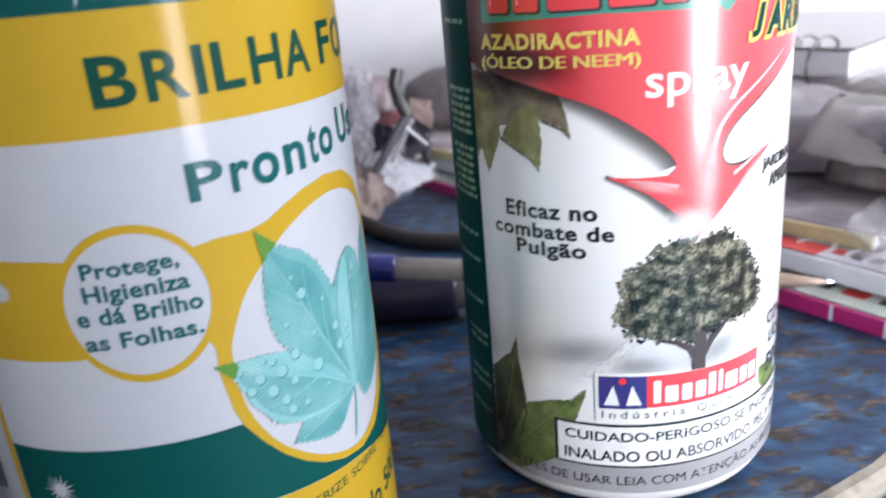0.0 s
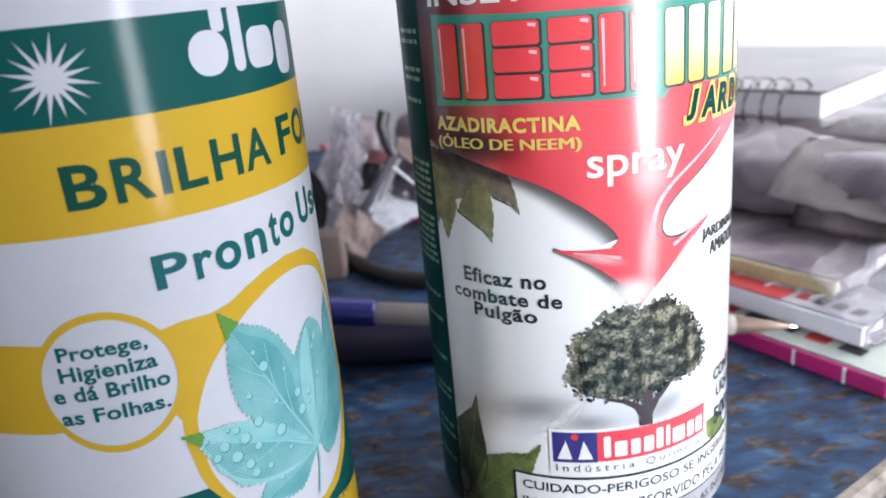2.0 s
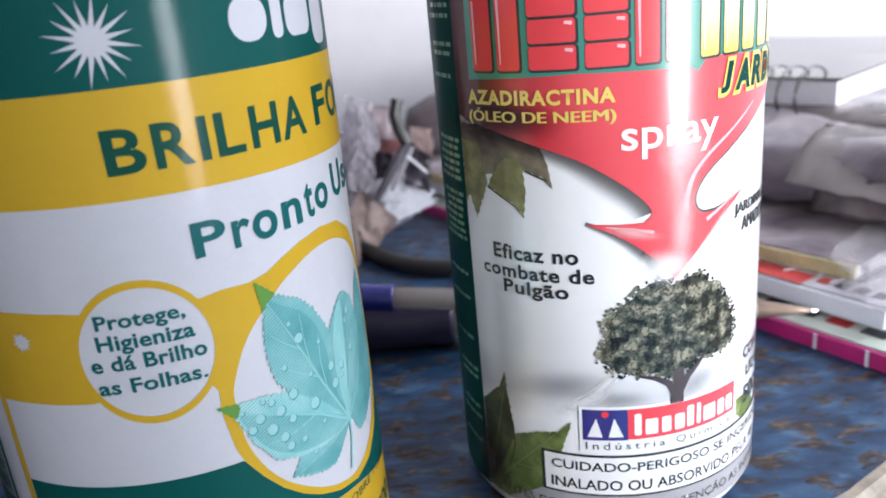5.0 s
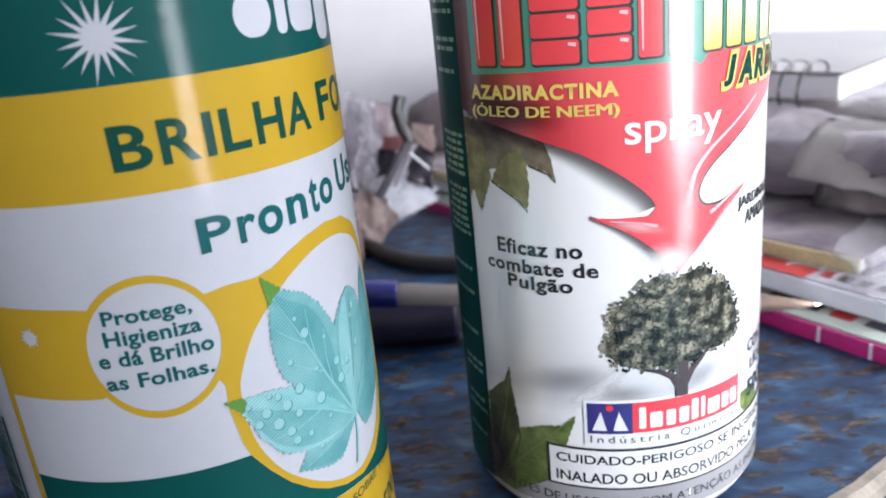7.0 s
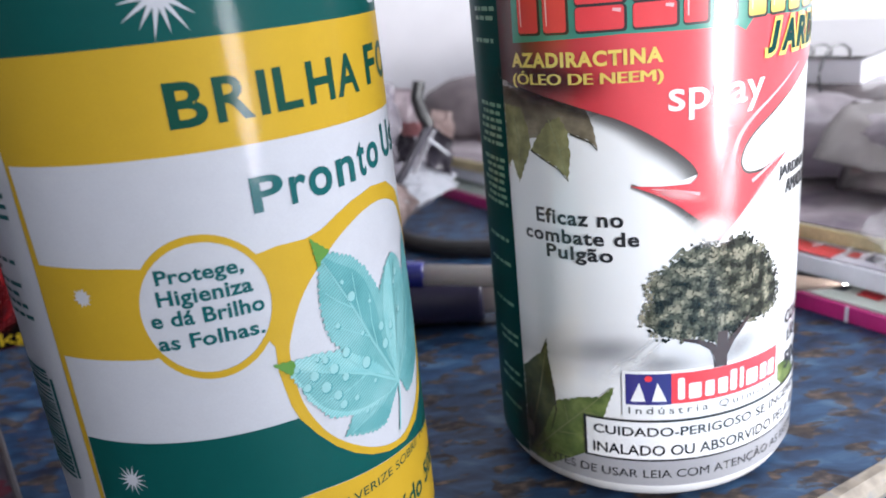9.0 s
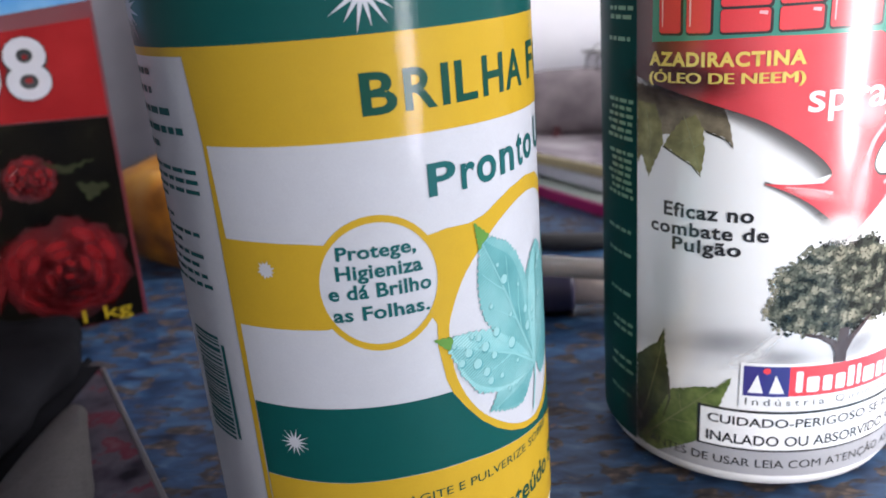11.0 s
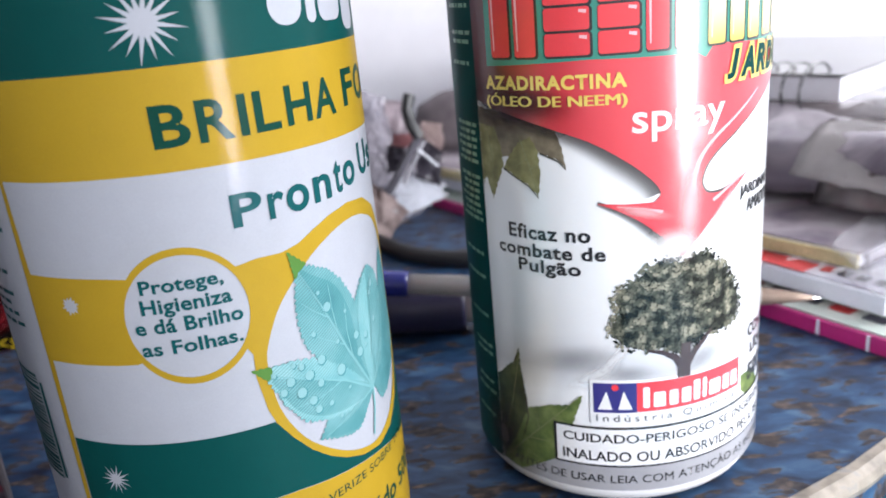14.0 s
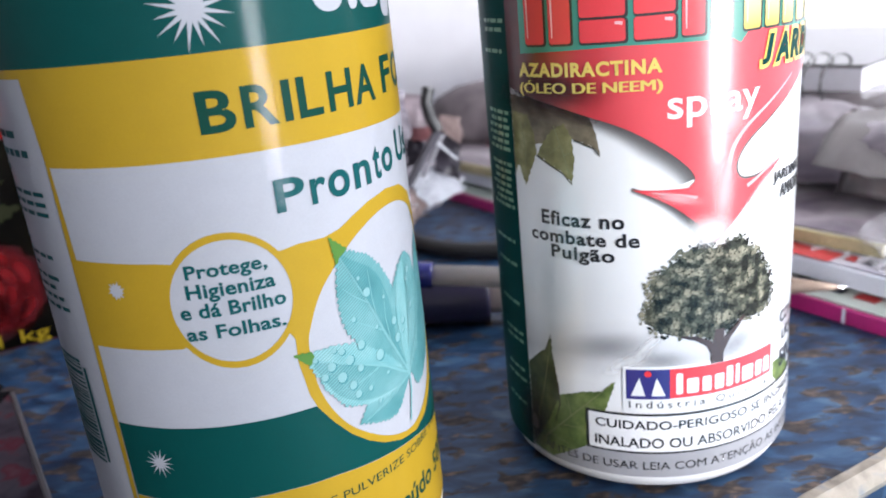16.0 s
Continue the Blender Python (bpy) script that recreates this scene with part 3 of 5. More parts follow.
    for v, h, a, c in ((103.6, 1.5, -42, -31), (100.6, 1.5, -42, -31.5), (97.4, 1.6, -42, -26), (94.4, 1.6, -42, -23), (91.6, 1.5, -42, -33), (87.9, 1.0, -42, -21.6), (86.2, 1.0, -42, -21.6), (84.5, 1.0, -42, -21.6), (82.8, 1.0, -42, -34),
                       (79.2, 1.0, -42, -33), (77.0, 1.0, -42, -24), (75.2, 1.0, -42, -31), (73.2, 1.0, -42, -24), (71.4, 1.0, -42, -26), (69.6, 1.0, -42, -24), (67.8, 1.0, -42, -23)):
        u = c
        while u > a:
            w = rnd.uniform(1.6, 4.2)
            bars.append(filled([rect(max(a, u - w), v - h * 0.36, u, v + h * 0.36)]))
            u -= w + 0.7
    I("small_print", merged(bars), TEAL_LETTER, 2, "rows of small green print")
    bars, v = [], 37.5
    while v < 58:
        w = rnd.choice((0.25, 0.4, 0.6, 0.8))
        I("bar", filled([rect(-34, v, -24.6, v + w)]), TEAL_LETTER, 2)
        v += w + rnd.choice((0.25, 0.35, 0.5))
    I("bar", filled([rect(-24.0, 38, -23.1, 57)]), TEAL_LETTER, 2)
    # the leaf picture, lobe by lobe
    lobe_e = [(40.4, 43.6), (41.5, 42.6), (43.4, 39.2), (46.3, 39.6), (52.6, 43.3), (56, 49), (55.5, 58), (53, 68.3), (50.5, 66), (48.0, 60), (46.4, 52)]
    lobe_c = [(40.4, 43.6), (45.5, 47), (48.4, 54), (48.8, 60), (47.6, 64.6), (44.6, 67.0), (43.4, 67.2), (40.9, 65.7), (39.0, 63.8), (38.0, 62.1), (37.2, 56)]
    lobe_b = [(40.4, 43.6), (39.4, 54), (38.1, 62.3), (37.0, 64.8), (35.3, 67.6), (32.9, 70.3), (30.4, 71.8), (27.7, 73.0), (25.2, 73.4), (25.4, 71.2), (25.0, 68.4), (24.7, 66), (24.6, 63.4), (24.8, 60.9), (25.6, 58.5), (27.0, 56.1), (32, 50.5)]
    lobe_a = [(40.4, 43.6), (34, 51), (27.0, 56.1), (25.3, 56.7), (22.6, 57.2), (19.8, 57.4), (18.0, 57.2), (17.6, 55.6), (18.2, 53.6), (19.4, 51.8), (19.8, 50.0), (21.3, 47.7), (23.1, 45.1), (25.3, 44.1), (27.4, 43.5), (33, 42.5)]
    lobe_d = [(40.4, 43.6), (34, 44.2), (28.4, 44.0), (27.4, 43.2), (25.4, 40.5), (28.7, 39.0), (32.3, 37.7), (35.3, 37.8), (38.0, 40.6)]
    for q, mat, lv in ((lobe_e, LEAF_TEAL_DARK, 2.0), (lobe_c, LEAF_TEAL, 2.3), (lobe_d, LEAF_TEAL, 2.4), (lobe_b, LEAF_TEAL, 2.6), (lobe_a, LEAF_TEAL_LIGHT, 2.9)):
        I("leaf_lobe", filled([serrated(q[::-1], 0.5, len(q), 0.48)]), mat, lv, "teal leaf lobe with water drops")
    # the lobes' shaded and lit halves either side of the ribs
    for q, mat in (([(40.4, 43.6), (37.4, 52), (36.6, 60), (33.6, 67.0), (28.6, 70.8), (26.2, 72.6), (29.4, 66), (33, 58.6)], LEAF_TEAL_DARK), ([(40.4, 43.6), (38.4, 55), (39.6, 62.6), (42.6, 66), (42.2, 58)], LEAF_TEAL_LIGHT),
                   ([(40.4, 43.6), (34, 48.4), (27, 51.6), (19, 55.2), (19.8, 52.2), (22.4, 47.6), (27, 44.6), (33, 43.4)], LEAF_TEAL), ([(40.4, 43.6), (34, 41.6), (27.2, 40.4), (32, 38.6), (35.4, 38.6), (38, 41)], LEAF_TEAL_DARK)):
        I("leaf_shading", filled([mm(smooth2(q, 3, True))]), mat, 3.2)
    tip_green = printed("leaf_tip_green", (0.060, 0.145, 0.030), coat=0.12)
    for q in ([(24.7, 76.0), (28.0, 73.0), (26.6, 72.2), (25.4, 71.0)], [(15.5, 57.7), (18.6, 57.5), (19.0, 56.4), (18.0, 55.0)]):
        I("leaf_tip", filled([serrated(q[::-1], 0.2, 2, 0.5)]), tip_green, 3.5, "green leaf tip")
    for q, w in (([(40.4, 43.6), (34.6, 54), (29.6, 65), (26.2, 72)], 0.55), ([(40.4, 43.6), (33, 48.8), (26, 52.4), (18.6, 55.8)], 0.55), ([(40.4, 43.6), (34, 42.4), (27, 40.4)], 0.4), ([(40.4, 43.6), (42.6, 54), (44.2, 65)], 0.5), ([(40.4, 43.6), (46, 51), (51, 62)], 0.4),
                 ([(35.6, 52), (34.8, 58), (35.2, 63)], 0.25), ([(32.6, 58.4), (32.0, 63), (31.8, 68)], 0.25), ([(33.8, 55.6), (29.6, 58.4), (26.4, 60.6)], 0.25), ([(31, 62), (28, 64.4), (25.8, 66.6)], 0.25), ([(33, 48.8), (30, 52), (27.4, 55)], 0.25), ([(32, 49.4), (27, 48.4), (22, 48.4)], 0.25), ([(27, 52), (24, 54), (22, 56.4)], 0.22)):
        I("leaf_vein", filled([stroke(q, w, 0.12)]), VEIN_PRINT, 3.8)
    I("leaf_stalk", filled([stroke([(40.4, 43.8), (40.2, 40), (38.8, 34.2)], 0.62, 0.5)]), VEIN_PRINT, 3.8)
    for cu, cv, r in ((30.9, 64.1, 1.0), (37.2, 56.0, 0.9), (40.1, 54.8, 0.8), (37.7, 52.4, 1.05), (43.9, 56.3, 0.7), (44.4, 63.3, 0.8), (32.1, 51.5, 1.2), (28.1, 55.2, 1.0), (25.3, 53.4, 1.05), (27.3, 51.0, 0.8), (23.4, 50.8, 1.1), (21.7, 53.5, 0.95), (25.3, 48.5, 0.95), (26.1, 46.4, 0.85), (20.2, 52.0, 0.8),
                      (30.7, 42.8, 0.5), (28.9, 46.3, 0.6), (24.0, 55.5, 0.7), (27.3, 60.3, 0.55), (32.2, 56.9, 0.5), (43.3, 61.8, 0.6), (19.0, 55.6, 0.5), (39.8, 52.9, 0.5), (29.4, 67.2, 0.45), (35.0, 61.6, 0.45), (22.6, 56.2, 0.5), (33.6, 47.2, 0.45)):
        I("water_drop", filled([ellipse(cu + 0.14, cv - 0.18, r * 0.95, r, 14)]), DROP_SHADE, 4.1)
        I("water_drop", filled([ellipse(cu, cv, r * 0.82, r * 0.86, 14)]), DROP_PRINT, 4.4)
    return bt


def insecticide_bottle():
    R = 0.0345
    bt = thing("bottle", "white insecticide bottle, red and green garden label", "bottle", pose(0.03846, 0.16510, 0), "spray bottles")
    bottle_body(bt, R, 0.138)
    lab = ink("label", filled([rect(-62, 4.6, 68, 134)]), LABEL_GREY, bt, R, 0, "glossy printed film label")
    I = lambda n, bm, m, lv, lb="": ink(n, bm, m, lab, R, lv, lb)
    I("green_panel", filled([rect(-62, 4.6, -36.5, 134)]), GREEN_PRINT, 1)
    rnd = random.Random(7)
    pale = printed("pale_print", (0.16, 0.34, 0.22))
    bars = []
    for v in (112, 110, 104.6, 102.8, 98.4, 85.6, 84, 82.4, 80.8, 79.2, 77.6, 74.2, 72.6, 71, 69.4, 67.8, 66.2, 64.6, 56.4, 50.8, 41.2, 33.6, 31.6, 24, 21.4, 15):
        u = -37.6 - rnd.uniform(0, 1.2)
        while u > -47:
            w = rnd.uniform(1.0, 3.2)
            bars.append(filled([rect(u - w, v - 0.42, u, v + 0.42)]))
            u -= w + 0.6
    I("small_print", merged(bars), pale, 2, "rows of small pale print")
    # red arrow
    left = smooth2([(-36.5, 91.2), (-27.4, 88.9), (-18.4, 86.3), (-10.4, 83.5), (-4.0, 79.7), (1.0, 75.6), (3.0, 72.6), (1.6, 70.9)], 4)
    barb = smooth2([(-9.2, 71.2), (-5.2, 69.6), (-1.4, 67.4), (1.4, 65.2), (4.6, 62.3), (7.6, 58.9)], 3)
    right = smooth2([(11.6, 62.8), (16.0, 67.1), (20.8, 70.6), (25.0, 73.4)], 3) + smooth2([(21, 72.0), (17.4, 70.9), (13.4, 71.0), (11.7, 72.8), (11.8, 75), (13.0, 77.2), (15.6, 79.6), (20, 82.2), (24.1, 84.4), (33, 88.6), (45, 92.0), (68, 94)], 4)
    red = left + [(-4, 70.9)] + barb + right + [(68, 134), (-36.5, 134)]
    # soft printed shade along the arrow
    I("arrow_shade", fading(left[1:-4], 0.6, 4.6, 0.8), SHADE_PRINT, 1.9)
    I("arrow_shade", fading([(-9.2, 71.2)] + barb[:-2], 0.4, 2.4, 0.5), SHADE_PRINT, 2.1)
    I("arrow_shade", fading(right[12:-3], -2.0, -3.4, 0.5), SHADE_PRINT, 2.2)
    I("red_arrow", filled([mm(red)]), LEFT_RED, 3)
    I("arrow_shine", merged([filled([stroke(smooth2([(9.6, 71.4), (9.9, 74.5), (11.2, 78.4), (14.4, 81.8), (20, 85.2), (28, 89.6)], 4), 1.3, 0.3)]), filled([stroke([(-5.4, 70.5), (-1, 69.8), (3.4, 68.8)], 0.2, 0.7)]), filled([stroke([(14.4, 69.4), (18.6, 71.4), (22.6, 73)], 0.8, 0.2)])]), PINK_PRINT, 4)
    # the trade mark: plain rounded slabs in its colours
    rim = [mm([(-32.2, 98.2), (-10, 99.0), (10.2, 98.4), (12.0, 97.4), (14, 99.8), (36, 98.2), (50, 97), (50, 113.5), (36, 113.2), (14, 114.2), (4, 114.2), (-12, 114.4), (-32.0, 115.0)])]
    I("trade_mark_rim", filled(rim), SEA_GREEN, 4)
    # upright and lying bars, dark edged, with a white shine
    def mark_bar(u0, v0, u1, v1, mat):
        I("trade_mark_edge", filled([slab_outline(u0 - 0.1, v0 - 0.45, u1 + 0.5, v1 + 0.1, 0.7)]), BLACK_PRINT, 5)
        I("trade_mark_bar", filled([slab_outline(u0, v0, u1, v1, 0.6)]), mat, 6)
        if u1 - u0 < v1 - v0:
            I("trade_mark_shine", filled([stroke([(u0 + 0.7, v1 - 0.8), (u0 + 0.75, v0 + 1.2)], 0.55, 0.25)]), PINK_PRINT, 7)
        else:
            I("trade_mark_shine", filled([stroke([(u1 - 1.9, v1 - 0.7), (u1 - 0.5, v1 - 0.9)], 0.5, 0.7)]), PINK_PRINT, 7)

    for a, c in ((-30.4, -20.0), (0.3, 9.8)):
        w = (c - a) / 2 - 0.6
        mark_bar(a, 99.9, a + w, 113.2, BRIGHT_RED)
        mark_bar(c - w, 99.9, c, 113.2, BRIGHT_RED)
    for a, c in ((-18.2, -9.7), (-8.2, -0.9)):
        for v0 in (99.9, 104.5, 109.1):
            mark_bar(a, v0, c, v0 + 4.1, BRIGHT_RED)
    for a, c in ((12.4, 16.4), (17.6, 21.6), (22.8, 26.8), (28.4, 33.0), (34.2, 38.4), (39.4, 48.0)):
        mark_bar(a, 99.7, c, 112.9, CREAM_YELLOW)
    x = 17.2
    for ch, w in (("J", 3.3), ("A", 4.9), ("R", 4.5), ("D", 4.6), ("I", 1.8), ("M", 5.6)):
        for e, bold, mat, lv in ((0.75, 0.10, PALE_YELLOW, 6), (0.0, 0.05, GREEN_PRINT, 7)):
            I("letter", letters(ch, (w + 2 * e) * MM, (5.6 + 2 * e) * MM, bold, ((x - e) * MM, (92.6 - e) * MM), 0.2), mat, lv)
        x += w + 0.45
    white_letter = WHITE_PRINT
    I("lettering", letters("INSETICIDA", 44 * MM, 4.0 * MM, 0.02, (-32.6 * MM, 116.4 * MM)), white_letter, 4)
    I("lettering", letters("AZADIRACTINA", 29.6 * MM, 2.8 * MM, 0.042, (-32.8 * MM, 93.6 * MM), spacing=1.15), PALE_YELLOW, 5)
    for k, d in enumerate((-0.14, 0.0, 0.14)):
        I("lettering", letters("(ÓLEO DE NEEM)", 29.4 * MM, 3.2 * MM, 0.0, ((-32.7 + d) * MM, 89.8 * MM)), PALE_YELLOW, 5 + 0.3 * k)
    I("lettering", letters("spray", 19.2 * MM, 5.8 * MM, 0.012, (-2.4 * MM, 82.9 * MM)), white_letter, 5)
    for text, u0, u1, v0, h in (("Eficaz no", -29.0, -10.7, 63.0, 3.2), ("combate de", -32.2, -7.8, 59.1, 3.0), ("Pulgão", -26.9, -12.8, 54.9, 3.8)):
        I("lettering", letters(text, (u1 - u0) * MM, h * MM, 0.026, (u0 * MM, v0 * MM), spacing=1.10), BLACK_PRINT, 2)
    for text, w, u0, v0 in (("JARDINAGEM", 19.0, 22.4, 67.8), ("AMADORA", 14.5, 25.2, 64.6)):
        for k, d in enumerate((-0.13, 0.0, 0.13)):
            I("lettering", letters(text, w * MM, 2.9 * MM, 0.0, ((u0 + d) * MM, (v0 - 0.2) * MM)), BLACK_PRINT, 2 + 0.3 * k)
    I("lettering", letters("CONTEÚDO", 21 * MM, 3.6 * MM, 0.02, (28 * MM, 34.6 * MM)), BLACK_PRINT, 2)
    I("lettering", letters("LÍQUIDO", 17 * MM, 3.6 * MM, 0.02, (29.6 * MM, 29.6 * MM)), BLACK_PRINT, 2)
    I("lettering", letters("500 ml", 17 * MM, 4.2 * MM, 0.03, (28.4 * MM, 23.6 * MM)), BLACK_PRINT, 3)
    # tree
    crown = [(-8.1, 42.2), (-8.0, 45.2), (-6.5, 48.2), (-7.3, 51.1), (-5.9, 53.4), (-4.1, 54.8), (-2.0, 56.1), (0.1, 58.1), (2.2, 59.4), (4.3, 59.6), (7.5, 58.6), (10.4, 59.8), (14.2, 59.5), (16.6, 57.2), (19.7, 54.0), (22.4, 50.2),
             (24.3, 45.4), (23.2, 41.4), (18.7, 39.6), (14.0, 40.1), (10.3, 38.1), (6.0, 36.8), (2.6, 38.5), (-0.1, 38.2), (-5.0, 39.1)]
    I("smoke_picture", merged([soft_disc(-14.5, 36.8, 12.5, 4.2, 8), soft_disc(12.6, 35.4, 8, 4.0, 20), soft_disc(-4.0, 33.6, 8, 3.0)]), SMOKE_PRINT, 1.0, "grey printed smoke")
    I("light_beam", merged([soft_disc(-6.4, 37.4, 9.0, 1.5, 46), soft_disc(-10.5, 33.4, 8.0, 2.0, 30)]), BEAM_PRINT, 1.6)
    core = [(8 + 0.92 * (x - 8), 48 + 0.92 * (y - 48)) for x, y in crown]
    I("tree_picture", filled([serrated(core, 0.5, 11, 0.7)]), TREE_TONES[1], 2, "bushy dark green tree")
    tones = [[] for _ in TREE_TONES]

    def relief(x, y):
        return 1.2 * noise.noise(Vector((x * 0.30, y * 0.36, 2.0))) + 0.8 * noise.noise(Vector((x * 0.62, y * 0.70, 5.0)))

    y = 35.0
    while y < 61:
        x = -10.0
        while x < 26:
            cu, cv = x + rnd.uniform(-0.25, 0.25), y + rnd.uniform(-0.25, 0.25)
            x += 0.5
            if not inside(cu, cv, crown) or (not inside(cu, cv, core) and rnd.random() < 0.3):
                continue
            lit = 1.15 * (relief(cu - 0.5, cv + 0.8) - relief(cu + 0.5, cv - 0.8)) + 0.5 * relief(cu, cv)
            lit += 0.35 * noise.noise(Vector((cu * 1.5, cv * 1.5, 9.0))) + 0.018 * (cv - 47) - 0.016 * (cu - 8) + rnd.uniform(-0.22, 0.22)
            k = max(0, min(4, int(2.3 + 2.1 * lit)))
            if k != 1:
                r, a0 = rnd.uniform(0.26, 0.46), rnd.uniform(0, 6.28)
                tones[k].append([(cu + r * rnd.uniform(0.6, 1.35) * math.cos(a0 + 1.0472 * j), cv + r * rnd.uniform(0.6, 1.3) * math.sin(a0 + 1.0472 * j)) for j in range(6)])
        y += 0.5
    for k, polys in enumerate(tones):
        if polys:
            bm = bmesh.new()
            for q in polys:
                bm.faces.new([bm.verts.new((a * MM, c * MM, 0)) for a, c in q])
            I("tree_foliage", bm, TREE_TONES[k], 2.2 + 0.35 * k)
    I("tree_trunk", filled([stroke([(8.1, 31.8), (8.2, 34.0), (8.4, 36.2), (8.6, 39.6)], 3.0, 2.2)]), TRUNK_PRINT, 3.9)
    I("tree_branch", filled([stroke([(7.8, 34.2), (6.2, 36.6), (3.4, 38.2), (0.2, 39.0)], 1.9, 0.5)]), TRUNK_PRINT, 4.0)
    I("tree_branch", filled([stroke([(8.6, 34.2), (10.6, 37.4), (13.0, 39.6), (14.6, 41.4)], 1.7, 0.5)]), TRUNK_PRINT, 4.2)
    I("light_burst", soft_disc(5.6, 61.6, 7.2, 4.4, -4), BURST_PRINT, 7.0, "white printed burst of light")
    # pale pink ovals, fading outwards, over the arrow's middle and barbs
    for cu, cv, ru, rv, turn in ((9.0, 69, 3.2, 13, -4), (-0.5, 69.0, 7.0, 1.5, -14), (17.0, 67.6, 7.5, 1.3, 45), (9.5, 84, 7.0, 6.5, 0)):
        I("arrow_pale", soft_disc(cu, cv, ru, rv, turn), ARROW_PALE, 4.3 + 0.02 * cu, "pale soft patch on the arrow")
    I("arrow_shade", soft_disc(-24, 91.5, 14, 5.0, -8), MAROON_PRINT, 3.6)
    # fallen leaves printed on the left
    for q, mat, lv, lb in (([(-36.5, 90), (-24, 88.4), (-17.2, 86.2), (-15.7, 82.5), (-15.1, 78.2), (-16.4, 79.8), (-20.4, 81.4), (-26, 80.6), (-29.8, 79.8), (-33, 76), (-36.5, 74)], LEAF_BROWN, 1.2, "brown leaf"),
                           ([(-29.4, 77.7), (-27.6, 80.6), (-25.4, 83.2), (-22.4, 84.6), (-20.7, 81.7), (-20.4, 77.0), (-21.1, 72.1), (-23.0, 74.3), (-26.8, 76.3)], LEAF_OLIVE, 1.6, "olive leaf"),
                           ([(-36.4, 86.4), (-31.4, 86.0), (-29.8, 81.9), (-29.4, 77.9), (-33.2, 70.4), (-35.0, 75.0), (-36.4, 73)], LEAF_OLIVE, 1.4, "olive leaf"),
                           ([(-36.4, 27.6), (-35.2, 28.6), (-30.1, 33.2), (-28.4, 36.8), (-28.2, 32.0), (-27.0, 25), (-26.8, 19.4), (-30, 10), (-36.4, 4.8)], LEAF_SHADY, 1.2, "dark green leaf"),
                           ([(-13.4, 28.3), (-16.5, 25.4), (-20.5, 24.7), (-26.7, 22.2), (-30.4, 14.2), (-36, 5.4), (-29, 4.8), (-22, 6), (-19.3, 12.3), (-15.7, 21.4)], LEAF_GREEN, 1.5, "green leaf"),
                           ([(25.2, 26.4), (29, 26.0), (33, 24.4), (37, 19), (36, 16.6), (28, 20.4), (25.4, 22.4)], LEAF_GREEN, 1.2, "green leaf")):
        I("leaf_picture", filled([serrated(q, 0.28, len(q), 0.8)]), mat, lv, lb)
    pale_vein = printed("leaf_vein_print", (0.24, 0.25, 0.12))
    dark_vein = printed("leaf_edge_print", (0.035, 0.030, 0.016))
    for qs, mat in (((([(-34, 7), (-27, 14.5), (-14, 28)], 0.35), ([(-27, 14.5), (-22, 15.2), (-18.6, 15)], 0.2), ([(-24, 17.6), (-24.6, 22)], 0.2), ([(-20.6, 21.4), (-17, 21.2)], 0.2), ([(-30.6, 10.8), (-25, 10)], 0.2), ([(-34.4, 12), (-31, 24), (-28.6, 35)], 0.25), ([(-24.8, 84), (-23, 79), (-21.4, 73.4)], 0.25), ([(-33.8, 85), (-32.6, 79), (-33, 72.4)], 0.25), ([(-23.4, 80), (-25.8, 78.4)], 0.18), ([(-22.6, 78), (-21, 78.8)], 0.18)), pale_vein),
                    ((([(-29.4, 77.6), (-26.8, 76.2), (-23.0, 74.2), (-21.1, 72.0)], 0.45), ([(-20.4, 81.3), (-16.4, 79.7), (-15.1, 78.1)], 0.4), ([(-27.2, 25), (-26.9, 19.6), (-28.6, 14)], 0.5), ([(-30, 33), (-28.5, 36.7)], 0.4)), dark_vein)):
        for q, w in qs:
            I("leaf_vein", filled([stroke(q, w, w * 0.4)]), mat, 2.2)
    I("leaf_shade", soft_disc(-28, 89.0, 15, 6.0, -6), MAROON_PRINT, 2.6)
    I("leaf_shade", soft_disc(-35.0, 12.0, 8.5, 15.0, 8), SHADE_PRINT, 2.6)
    # maker's mark: plain shapes
    I("maker_mark_ground", filled([rect(-11.8, 21.8, 24.6, 32.4)]), WHITE_PRINT, 3)
    I("maker_mark_blue", filled([rect(-11.1, 24.6, -2.1, 31.7)]), NAVY_PRINT, 4)
    for q in ([(-10.2, 25.4), (-7.2, 25.4), (-8.4, 29.8)], [(-6.0, 25.4), (-3.0, 25.4), (-4.8, 29.8)]):
        I("maker_mark_sign", filled([mm(q)]), WHITE_PRINT, 5)
    I("maker_mark_dot", filled([ellipse(-6.6, 30.7, 0.75, 0.75, 14)]), BRIGHT_RED, 5)
    I("maker_mark_red", filled([rect(-2.1, 24.7, 23.9, 31.7)]), BRIGHT_RED, 4)
    for u0, u1, h in ((-0.8, 0.6, 30.6), (1.4, 4.0, 29.2), (4.8, 6.8, 29.2), (7.6, 9.8, 29.2), (10.4, 12.0, 30.4), (12.7, 13.7, 30.4), (14.4, 17.6, 29.2), (18.3, 20.3, 29.2), (20.9, 23.0, 29.2)):
        I("maker_mark_bar", filled([slab_outline(u0, 25.6, u1, h, 0.4)]), WHITE_PRINT, 5)
    I("lettering", letters("Indústria Química", 33 * MM, 2.0 * MM, 0.0, (-10.6 * MM, 22.1 * MM), spacing=1.45), GREY_LETTER, 4)
    # warnings
    I("grey_strip", filled([mm([(-30, 4.8), (68, 4.8), (68, 11.4), (-19.8, 11.4), (-24, 8.6)])]), GREY_PRINT, 2)
    I("warning_rim", filled([rect(-20.2, 10.9, 46, 20.9)]), BLACK_PRINT, 3)
